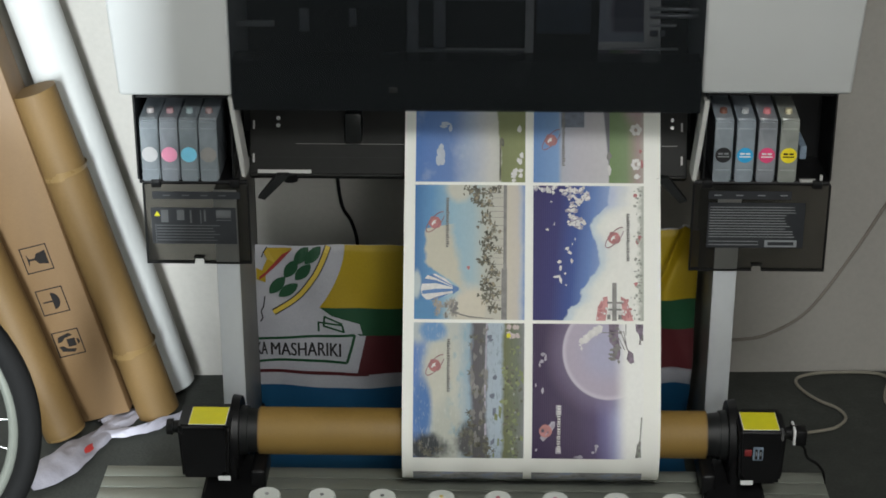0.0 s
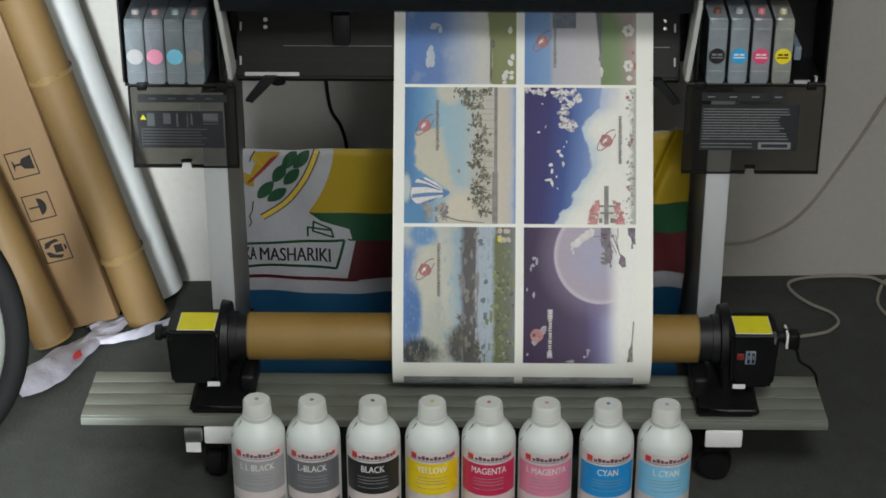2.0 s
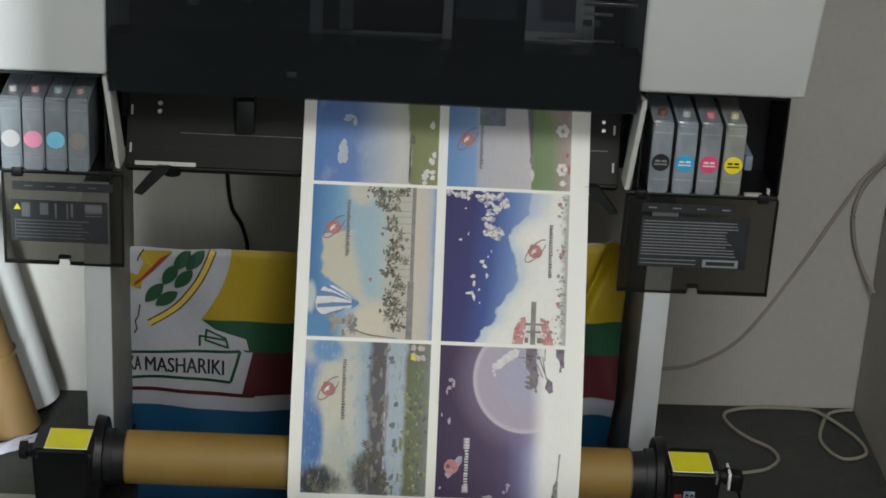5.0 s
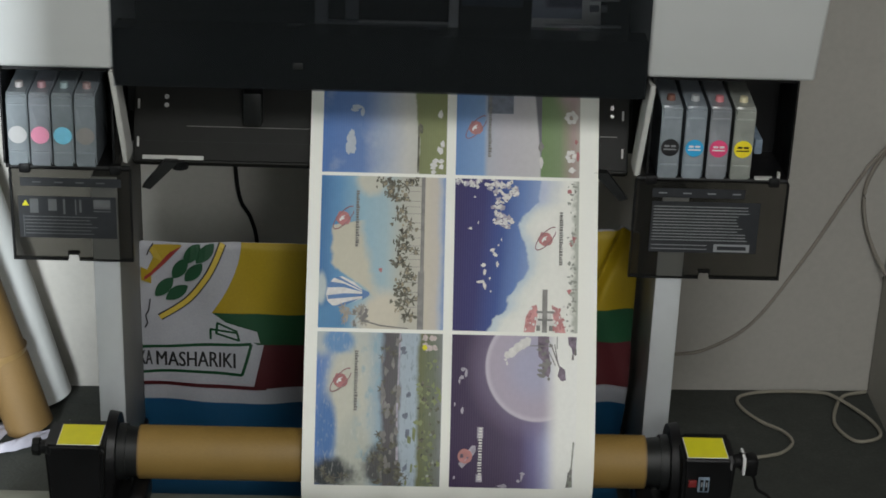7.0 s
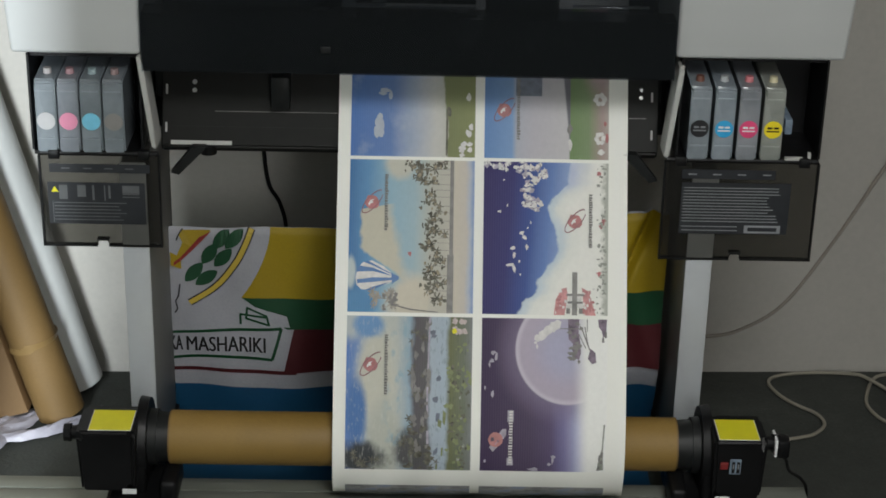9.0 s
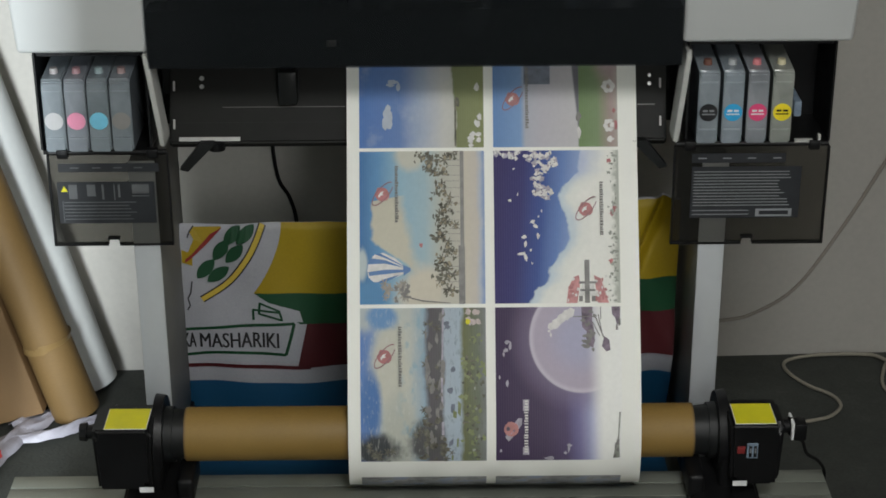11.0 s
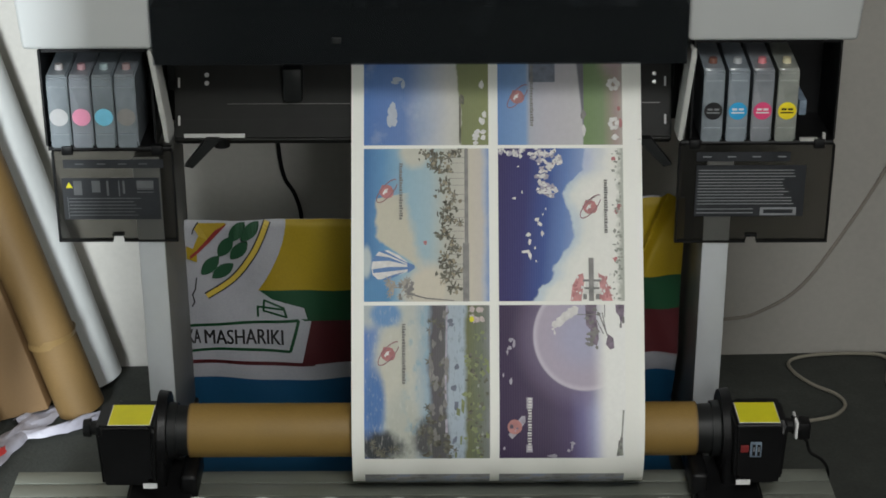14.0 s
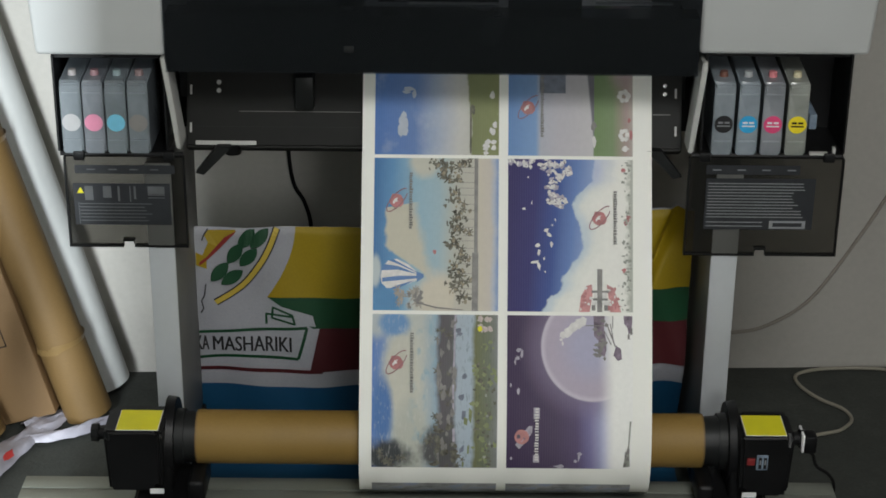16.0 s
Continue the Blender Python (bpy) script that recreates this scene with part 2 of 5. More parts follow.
def disc(cx, cy, rx, ry, n=20, wob=0.0, rnd=None):
    return [(cx + rx * (1 + (rnd.uniform(-wob, wob) if rnd else 0)) * math.cos(2 * math.pi * i / n), cy + ry * (1 + (rnd.uniform(-wob, wob) if rnd else 0)) * math.sin(2 * math.pi * i / n)) for i in range(n)]


def bar(x0, x1, y0, y1):
    return [(x0, y0), (x1, y0), (x1, y1), (x0, y1)]


# ---- the room ----
floor = part("floor", mk((-2.1, 0.884, -3.6, 0.72, -0.08, 0.0)), M["carpet"], smooth=False)
tagged(floor, "dark grey worn office carpet on the floor", "floor", kind="structure")
bm = mk((-2.1, 1.0, 0.0, 0.13, -0.08, 2.7))
for v in bm.verts:
    v.co.y += 0.6665 + 0.033 * v.co.x
tagged(part("wall_back", bm, M["wall"], smooth=False), "off-white painted wall behind the printer", "wall", kind="structure")
bm = mk((0.884, 1.0, -3.2, 0.688, -0.08, 2.7))
tagged(part("wall_right", bm, M["wall"], smooth=False), "off-white painted side wall at the corner", "wall", kind="structure")
bm = mk((-2.1, -2.0, -3.2, 0.59, -0.08, 2.7))
tagged(part("wall_left", bm, M["far"], smooth=False), "unseen grey side wall, coloured dark to cut bounced light", "wall", kind="structure")
# unseen wall; its two openings exist only for the added lamps
bm = mk((-0.64, 0.40, -3.2, -3.05, -0.08, 2.7), (0.40, 0.84, -3.2, -3.05, -0.08, 0.88), (0.40, 0.84, -3.2, -3.05, 1.82, 2.7), (0.84, 0.884, -3.2, -3.05, -0.08, 2.7), (-2.0, -0.98, -3.2, -3.05, -0.08, 2.7), (-0.98, -0.64, -3.2, -3.05, 2.12, 2.7))
tagged(part("wall_front", bm, M["far"], smooth=False), "unseen dark grey wall with openings made for the added lamps", "wall", kind="structure")
# unseen wall added to keep the left lamp off the printer's middle
tagged(part("wall_light_blocker", mk((-0.64, -0.585, -3.05, -0.93, 0.0, 2.7)), M["far"], smooth=False), "unseen grey wall added to block the left lamp's light", "wall", kind="structure")
# unseen ceiling; the hole is made for the overhead added lamp
tagged(part("ceiling", mk((-2.1, 1.0, -3.2, -2.74, 2.7, 2.8), (-2.1, 1.0, -1.70, 0.85, 2.7, 2.8), (-2.1, 0.05, -2.74, -1.70, 2.7, 2.8), (0.79, 1.0, -2.74, -1.70, 2.7, 2.8)), M["ceiling"], smooth=False), "unseen dark brown ceiling with an opening for the added lamp", "ceiling", kind="structure")

# ---- the printer ----
printer = thing("large_format_printer", (0, 0.2, 0.6), "grey and black wide-format inkjet printer with both ink bays open", "printer")
def cover(name, x0, x1, z0=0.7575):
    bm = mk((x0, x1, 0.157, 0.60, z0, 1.16), bevel=0.006, seg=3)
    for v in bm.verts:
        if abs(v.co.x) > 0.45:
            v.co.x *= 1 + 0.13 * (v.co.z - 0.755)
    return part(name, bm, M["grey"], printer, "light grey moulded end cover")
cover("end_cover", -0.566, -0.386)
cover("end_cover", 0.355, 0.590, 0.767)
bm = mk((-0.386, 0.355, 0.40, 0.60, 0.60, 1.10), (-0.54, -0.372, 0.30, 0.60, 0.60, 0.756), (0.352, 0.567, 0.30, 0.60, 0.60, 0.766))
part("body", bm, M["dark"], printer)
hood = part("hood_lip", mk((-0.384, 0.353, 0.1535, 0.20, 0.738, 0.819)), M["gloss"], printer, "glossy black lower lip of the hood")
part("hood_window", mk((-0.385, 0.354, 0.1500, 0.1525, 0.737, 1.10)), M["pane"], printer, "smoked transparent hood window", smooth=False)
part("hood_top", mk((-0.384, 0.353, 0.152, 0.399, 1.101, 1.15), bevel=0.006), M["gloss"], printer)
part("carriage_bay", mk((-0.384, 0.353, 0.37, 0.399, 0.74, 1.10)), M["dark"], printer, smooth=False)
part("platen", mk((-0.384, 0.353, 0.262, 0.37, 0.66, 0.735), bevel=0.004), M["dark"], printer)
# what shows through the window: rail ends and the print carriage
M["pslate_inner"] = plain("damper_blue_grey", (0.05, 0.065, 0.09), 0.4, vary=0.3, scale=50)
M["inner"] = plain("carriage_grey", (0.16, 0.17, 0.175), 0.5, vary=0.2, scale=40)
for x0, x1, z, h in ((-0.382, -0.321, 0.857, 0.009), (0.273, 0.350, 0.886, 0.005), (0.274, 0.350, 0.874, 0.006), (0.274, 0.316, 0.860, 0.0035), (0.213, 0.321, 0.8215, 0.0025)):
    part("rail_end", mk((x0, x1, 0.208, 0.216, z, z + h), bevel=0.001), M["steel"], printer, "bright metal rail end behind the window")
carriage = part("carriage", mk((-0.112, 0.195, 0.222, 0.258, 0.803, 0.93), bevel=0.003), M["black"], printer, "dark print carriage behind the window")
for x0, x1, z0, z1 in ((-0.110, -0.092, 0.804, 0.925), (-0.068, -0.049, 0.823, 0.900), (-0.092, 0.077, 0.804, 0.8195), (-0.092, 0.077, 0.900, 0.925)):
    part("carriage_frame", mk((x0, x1, 0.212, 0.2218, z0, z1), bevel=0.001), M["inner"], carriage, "grey carriage frame")
part("carriage_edge", mk((0.0775, 0.0905, 0.208, 0.2218, 0.804, 0.925), bevel=0.001), M["strip"], carriage, "pale vertical carriage edge")
part("encoder_strip", mk((-0.049, 0.077, 0.206, 0.2115, 0.8205, 0.8228)), M["strip"], carriage, "thin pale strip", smooth=False)
part("ink_damper", mk((0.095, 0.181, 0.2145, 0.2218, 0.846, 0.92), bevel=0.002), M["pslate_inner"], carriage, "blue-grey damper block")
for x0, x1, z0, z1 in ((0.275, 0.288, 0.843, 0.852), (0.291, 0.299, 0.843, 0.852), (0.262, 0.292, 0.806, 0.818), (-0.281, -0.266, 0.848, 0.885), (-0.202, -0.191, 0.857, 0.885)):
    part("bracket_plate", mk((x0, x1, 0.212, 0.218, z0, z1), bevel=0.001), M["inner"], printer, smooth=False)
part("catch", mk((-0.137, -0.124, 0.1478, 0.1499, 0.768, 0.777), bevel=0.0008), M["dark"], printer, "small grey catch on the hood")

# sloping paper guide under the hood
def slope(y):
    """Height of the guide's face at y."""
    return 0.704 + (y - 0.262) * 2.2
def guide_at(x, s):
    """A point of the guide's face, s metres down its slope."""
    k = s / math.hypot(1, 2.2)
    return (x, 0.262 - k, slope(0.262 - k))
G0, G1 = 0.0, 0.112
bm = bmesh.new()
a, b = guide_at(0, G0 - 0.03), guide_at(0, G1)
sec = [(a[1], a[2]), (b[1], b[2]), (b[1] + 0.006, b[2] - 0.010), (b[1] + 0.04, b[2] - 0.008), (a[1] + 0.04, a[2])]
for x in (-0.372, 0.347):
    for y, z in sec:
        bm.verts.new((x, y, z))
bm.verts.ensure_lookup_table()
for i in range(5):
    j = (i + 1) % 5
    bm.faces.new((bm.verts[i], bm.verts[j], bm.verts[5 + j], bm.verts[5 + i]))
bm.faces.new([bm.verts[i] for i in range(4, -1, -1)])
bm.faces.new([bm.verts[5 + i] for i in range(5)])
bmesh.ops.recalc_face_normals(bm, faces=bm.faces)
bmesh.ops.bevel(bm, geom=bm.edges[:], offset=0.0025, segments=2, affect="EDGES")
guide = part("paper_guide", bm, M["guide"], printer, "black sloping paper guide")
def on_guide(x, s, lift=0.0012):
    p = guide_at(x, s)
    n = Vector((0, -2.2, 1)).normalized()
    return (p[0], p[1] + n.y * lift, p[2] + n.z * lift)
def strip_on_guide(x0, x1, s0, s1, lift=0.0012):
    bm = bmesh.new()
    poly(bm, bar(x0, x1, s0, s1), lambda x, s: on_guide(x, s, lift))
    return bm
part("score_line", strip_on_guide(-0.295, -0.118, 0.0607, 0.0613), M["legside"], guide, smooth=False)
part("score_line", strip_on_guide(0.303, 0.33, 0.0605, 0.0615), M["legside"], guide, smooth=False)
part("score_line", strip_on_guide(-0.36, -0.118, 0.083, 0.0835), M["dark"], guide, smooth=False)
part("edge_strip", strip_on_guide(-0.358, -0.27, 0.104, 0.110), M["strip"], guide, "worn silver strip on the edge", smooth=False)
for x in (-0.325, 0.322):
    for s in (0.019, 0.031):
        bm = bmesh.new()
        cyl(bm, on_guide(x, s, 0.0), on_guide(x, s, 0.003), 0.0035, 0.003, 12)
        part("screw", bm, M["steel"], guide)
for x in (-0.365, 0.338):
    for s in (0.03, 0.085):
        part("screw_cover", strip_on_guide(x - 0.0015, x + 0.0015, s - 0.007, s + 0.007), M["strip"], guide, smooth=False)
bm = bmesh.new()
box(bm, -0.213, -0.186, 0.225, 0.262, 0.655, 0.705, 0.003)
part("paper_stop", bm, M["dark"], printer)
bm = bmesh.new()
cyl(bm, (-0.305, 0.225, 0.588), (-0.305, 0.225, 0.602), 0.012, 0.014, 20)
part("lock_knob", bm, M["black"], printer)

# light side strips between the bays and the guide
for name, xa, xb, za in (("side_trim", -0.389, -0.372, 0.757), ("side_trim", 0.365, 0.351, 0.757)):
    bm = bmesh.new()
    w = 0.0038
    for x, z in ((xa, za), (xb, 0.622)):
        for dx in (-w, w):
            for y in (0.150, 0.20):
                bm.verts.new((x + dx, y, z))
    bmesh.ops.convex_hull(bm, input=bm.verts)
    bmesh.ops.bevel(bm, geom=bm.edges[:], offset=0.0015, segments=2, affect="EDGES")
    part(name, bm, M["strip"], printer, "worn light grey side trim")

# open ink bays: black shells and smoked lids hanging down
def bay(x0, x1, z0, z1):
    ob = part("ink_bay", mk((x0, x1, 0.27, 0.296, z0, z1)), M["black"], printer, "black open ink cartridge bay", smooth=False)
    for b in ((x0 - 0.003, x0, 0.160, 0.296, z0, z1), (x1, x1 + 0.003, 0.160, 0.296, z0, z1), (x0, x1, 0.158, 0.296, z0 - 0.006, z0), (x0, x1, 0.17, 0.296, z1 - 0.006, z1)):
        part("bay_wall", mk(b), M["black"], ob, smooth=False)
    return ob
bay(-0.543, -0.392, 0.614, 0.756)
bay(0.368, 0.568, 0.620, 0.7665)


def lid(x0, x1, z0, z1, y=0.149):
    bm = bmesh.new()
    xm = (x0 + x1) / 2
    out = [(x0, z1), (x0, z0), (xm - 0.008, z0), (xm - 0.006, z0 + 0.007), (xm + 0.006, z0 + 0.007), (xm + 0.008, z0), (x1, z0), (x1, z1)]
    fs = bm.faces.new([bm.verts.new((x, y, z)) for x, z in out])
    r = bmesh.ops.extrude_face_region(bm, geom=[fs])
    for v in r["geom"]:
        if isinstance(v, bmesh.types.BMVert):
            v.co.y += 0.003
    bmesh.ops.recalc_face_normals(bm, faces=bm.faces)
    ob = part("bay_lid", bm, M["lid"], printer, "open smoked plastic bay lid with printed instructions", smooth=False)
    e = 0.0022
    rim = mk((x0 - e, x0, y - 0.002, y + 0.008, z0, z1), (x1, x1 + e, y - 0.002, y + 0.008, z0, z1), (x0 - e, xm - 0.008, y - 0.002, y + 0.008, z0 - e, z0), (xm + 0.008, x1 + e, y - 0.002, y + 0.008, z0 - e, z0),
             (xm - 0.0085, xm + 0.0085, y - 0.002, y + 0.008, z0 + 0.007, z0 + 0.010))
    part("rim", rim, M["black"], ob, smooth=False)
    hinge = bmesh.new()
    cyl(hinge, (x0, y + 0.006, z1 + 0.002), (x1, y + 0.006, z1 + 0.002), 0.004, seg=14)
    for x in (x0 + 0.02, x1 - 0.02):
        box(hinge, x - 0.008, x + 0.008, y - 0.001, y + 0.012, z1 - 0.006, z1 + 0.008, 0.002)
    part("hinge", hinge, M["black"], ob)
    return ob


def flat_marks(name, boxes, mat, parent, y, label=""):
    for x0, x1, z0, z1 in boxes:
        bm = bmesh.new()
        poly(bm, bar(x0, x1, z0, z1), lambda x, z: (x, y, z))
        part(name, bm, mat, parent, label, smooth=False)


M["lidlabel"] = plain("dark_label", (0.020, 0.022, 0.026), 0.4, vary=0.2, scale=40)
M["fainttext"] = plain("faint_print", (0.11, 0.115, 0.12), 0.5, vary=0.3)
M["lidtext"] = plain("grey_print", (0.24, 0.25, 0.26), 0.5, vary=0.2)
rng = random.Random(4)
ll = lid(-0.535, -0.368, 0.473, 0.610)
flat_marks("label", [(-0.526, -0.388, 0.506, 0.570)], M["lidlabel"], ll, 0.1480)
flat_marks("label_strip", [(-0.522, -0.380, 0.585, 0.598)], M["lidlabel"], ll, 0.1480)
flat_marks("arrow_mark", [(x - 0.007, x + 0.005, 0.5905, 0.5925) for x in (-0.498, -0.467, -0.437, -0.408)], M["fainttext"], ll, 0.1474)
flat_marks("pictogram", [(x, x + w, 0.556 - h, 0.566) for x, w, h in ((-0.510, 0.012, 0.012), (-0.484, 0.012, 0.008), (-0.463, 0.003, 0.013), (-0.446, 0.0016, 0.014), (-0.440, 0.003, 0.010), (-0.420, 0.024, 0.002))]
           + [(-0.42, -0.396, 0.5475, 0.549), (-0.42, -0.396, 0.552, 0.5535)], M["fainttext"], ll, 0.1474)
bm = bmesh.new()
poly(bm, [(-0.521, 0.555), (-0.511, 0.555), (-0.516, 0.564)], lambda x, z: (x, 0.1474, z))
part("warning_mark", bm, M["sticker"], ll, smooth=False)
flat_marks("print_line", [(-0.518, -0.518 + rng.uniform(0.09, 0.122), 0.512 + i * 0.0052, 0.5134 + i * 0.0052) for i in range(6)] + [(-0.520, -0.519, 0.508, 0.541)], M["fainttext"], ll, 0.1474)
lr = lid(0.352, 0.568, 0.468, 0.616)
flat_marks("label", [(0.376, 0.532, 0.507, 0.586)], M["lidlabel"], lr, 0.1480)
flat_marks("label_strip", [(0.375, 0.508, 0.592, 0.606)], M["lidlabel"], lr, 0.1480)
flat_marks("arrow_mark", [(x - 0.006, x + 0.006, 0.598, 0.6) for x in (0.39, 0.425, 0.46, 0.496)], M["lidtext"], lr, 0.1474)
flat_marks("print_line", [(0.379, 0.379 + rng.uniform(0.118, 0.140), 0.526 + i * 0.0047, 0.5273 + i * 0.0047) for i in range(12)] + [(0.379, 0.460, 0.512 + 0.006 * i, 0.5133 + 0.006 * i) for i in range(2)], M["lidtext"], lr, 0.1474)
flat_marks("code_label", [(0.470, 0.522, 0.509, 0.521)], M["lidtext"], lr, 0.1474, "pale grey sticker")
flat_marks("code_bar", [(0.475, 0.517, 0.512, 0.518)], M["lidlabel"], lr, 0.1470)
for x in (-0.352, 0.342):
    bm = bmesh.new()
    s = -1 if x > 0 else 1
    for y in (0.20, 0.215):
        for p in ((x + s * 0.026, y, 0.606), (x + s * 0.046, y, 0.606), (x + s * 0.042, y, 0.600), (x + s * 0.006, y, 0.563), (x - s * 0.006, y, 0.566)):
            bm.verts.new(p)
    bmesh.ops.convex_hull(bm, input=bm.verts)
    part("bracket", bm, M["dark"], printer, "dark angled bracket under the body")

# ---- ink cartridges ----
def cartridge(x, z0, tint, cap, disc_col, words):
    c = thing("ink_cartridge", (x, 0.2, z0), words, "cartridge", "ink cartridges in the bays")
    w, h = 0.0145, 0.107
    bm = bmesh.new()
    prof = [(0.150, z0), (0.150, z0 + h - 0.004), (0.154, z0 + h), (0.262, z0 + h + 0.008), (0.262, z0)]
    for sx in (-w, w):
        for y, z in prof:
            bm.verts.new((x + sx, y, z))
    bmesh.ops.convex_hull(bm, input=bm.verts)
    bmesh.ops.bevel(bm, geom=bm.edges[:], offset=0.0018, segments=2, affect="EDGES")
    part("body", bm, cartridge_mat("cartridge_plastic", tint), c, "translucent grey plastic")
    ribmat = cartridge_mat("cartridge_rib", tuple(min(1, v * 1.25) for v in tint))
    for zr in (z0 + h - 0.017, z0 + 0.02):
        part("rib", mk((x - w + 0.003, x + w - 0.003, 0.1488, 0.1502, zr, zr + 0.0022)), ribmat, c, smooth=False)
    bm = bmesh.new()
    cyl(bm, (x, 0.178, z0 + h), (x, 0.178, z0 + h + 0.009), 0.0065, 0.0055, 16)
    part("filler_plug", bm, plain("filler_plug", cap, 0.5), c)
    bm = bmesh.new()
    poly(bm, disc(x, z0 + 0.047, 0.0129, 0.0129, 28), lambda a, b: (a, 0.1482, b))
    d = part("round_label", bm, plain("round_label", disc_col, 0.45, vary=0.08, scale=30), c, smooth=False)
    if sum(disc_col) < 1.7 and words.startswith("translucent cartridge"):
        ink = M["lidtext"] if sum(disc_col) < 0.2 else M["white"] if disc_col[0] < 0.6 or disc_col[2] > 0.1 else M["ink"]
        flat_marks("print_line", [(x - 0.008, x - 0.001, z0 + 0.048, z0 + 0.051), (x + 0.001, x + 0.008, z0 + 0.048, z0 + 0.051), (x - 0.009, x + 0.009, z0 + 0.0435, z0 + 0.0455)], ink, d, 0.1478)


G = (0.30, 0.315, 0.325)
for i, (tint, cap, dc, words) in enumerate((
        (G, (0.36, 0.34, 0.34), (0.50, 0.50, 0.51), "clear cartridge with a plain white round label"),
        ((0.30, 0.30, 0.315), (0.34, 0.20, 0.22), (0.78, 0.29, 0.44), "clear cartridge with a pink round label"),
        (G, (0.28, 0.36, 0.38), (0.20, 0.58, 0.78), "clear cartridge with a light blue round label"),
        ((0.31, 0.32, 0.33), (0.28, 0.2, 0.2), (0.24, 0.23, 0.22), "clear cartridge with a faded grey round label"))):
    cartridge(-0.5215 + 0.0314 * i, 0.6145, tint, cap, dc, words)
for i, (tint, cap, dc, words) in enumerate((
        ((0.36, 0.37, 0.38), (0.16, 0.07, 0.05), (0.012, 0.012, 0.014), "translucent cartridge with a black round label"),
        ((0.37, 0.385, 0.40), (0.4, 0.42, 0.43), (0.03, 0.36, 0.68), "translucent cartridge with a cyan round label"),
        ((0.39, 0.375, 0.38), (0.6, 0.2, 0.22), (0.75, 0.07, 0.20), "translucent cartridge with a magenta round label"),
        ((0.42, 0.40, 0.34), (0.55, 0.5, 0.33), (0.85, 0.68, 0.02), "translucent cartridge with a yellow round label"))):
    cartridge(0.3945 + 0.0345 * i, 0.6205, tint, cap, dc, words)
part("latch", mk((0.523, 0.534, 0.19, 0.26, 0.645, 0.668), bevel=0.002), M["bluegrey"], printer, "blue-grey latch tab")
part("tray_edge", mk((0.52, 0.545, 0.152, 0.158, 0.6205, 0.6245), (0.552, 0.556, 0.152, 0.158, 0.6205, 0.632)), M["strip"], printer, smooth=False)

# ---- stand ----
stand = thing("printer_stand", (0, 0.25, 0), "silver and dark grey metal printer stand on castors", "stand")
for sx in (-1, 1):
    xo, xi = sorted((sx * 0.424, sx * 0.386))
    if sx > 0:
        xo, xi = xo + 0.005, xi + 0.005
    leg = part("leg", mk((xo, xi, 0.150, 0.156, 0.097, 0.60), bevel=0.0015), M["legface"], stand, "silver front face of the leg")
    part("leg_panel", mk((xo + 0.001, xi - 0.001, 0.1565, 0.40, 0.097, 0.60), bevel=0.002), M["legside"], stand, "dark grey deep leg panel")
    foot = part("foot", mk((xo - 0.004, xi + 0.004, -0.064, 0.50, 0.070, 0.0965), bevel=0.003), M["black"], stand)
    part("end_cap", mk((xo - 0.004 if sx > 0 else xo + 0.007, xi + 0.018, -0.072, -0.0645, 0.082, 0.113), bevel=0.003), M["white"], foot, "white plastic end cap")
    for y in (-0.03, 0.45):
        bm = bmesh.new()
        xc = sx * 0.405
        if sx > 0 and y < 0:
            cyl(bm, (xc, y - 0.016, 0.030), (xc + 0.008, y + 0.016, 0.030), 0.029, seg=28)
        else:
            cyl(bm, (xc - 0.016, y, 0.028), (xc + 0.016, y, 0.028), 0.028, seg=28)
        bmesh.ops.bevel(bm, geom=[e for e in bm.edges if any(len(f.verts) > 8 for f in e.link_faces)], offset=0.006, segments=3, affect="EDGES")
        castor = part("castor", bm, M["rubber"], foot)
        part("castor_fork", mk((xc - 0.010, xc + 0.010, y - 0.010, y + 0.010, 0.052, 0.0705), bevel=0.002), M["black"], castor)
part("crossbar", mk((-0.386, 0.386, 0.385, 0.40, 0.12, 0.20), bevel=0.002), M["legside"], stand)

# ---- aluminium base rail, four boards with grooves ----
rail = thing("base_rail", (0, 0, 0.1), "long grooved aluminium base rail of the take-up reel", "rail")
Y0, Y1, X0, X1 = -0.066, 0.076, -0.614, 0.582
n = 4
for i in range(n):
    ya = Y0 + (Y1 - Y0) * i / n
    yb = Y0 + (Y1 - Y0) * (i + 1) / n
    part("board", mk((X0, X1, ya + 0.0018, yb - 0.0018, 0.1182, 0.130), bevel=0.0008), M["alu"], rail)
# slab coloured black to stand in for the shade inside the grooves
part("groove_shade_web", mk((X0 + 0.001, X1 - 0.001, Y0 + 0.003, Y1 - 0.003, 0.1145, 0.1180)), M["black"], rail, smooth=False)
part("bearer", mk((X0 + 0.03, X1 - 0.03, Y0 + 0.03, Y1 - 0.02, 0.0970, 0.1144)), M["dark"], rail, smooth=False)
part("front_edge", mk((X0, X1, Y0 - 0.003, Y0 + 0.0015, 0.1145, 0.1285), bevel=0.001), M["alu"], rail)
bm = mk((-0.448, -0.419, -0.0765, -0.0690, 0.088, 0.113), bevel=0.003)
clip = part("clamp", bm, M["steel"], rail, "bright metal clamp with a paper tag")
part("tag", mk((-0.446, -0.422, -0.0775, -0.0766, 0.070, 0.088)), M["white"], clip, smooth=False)

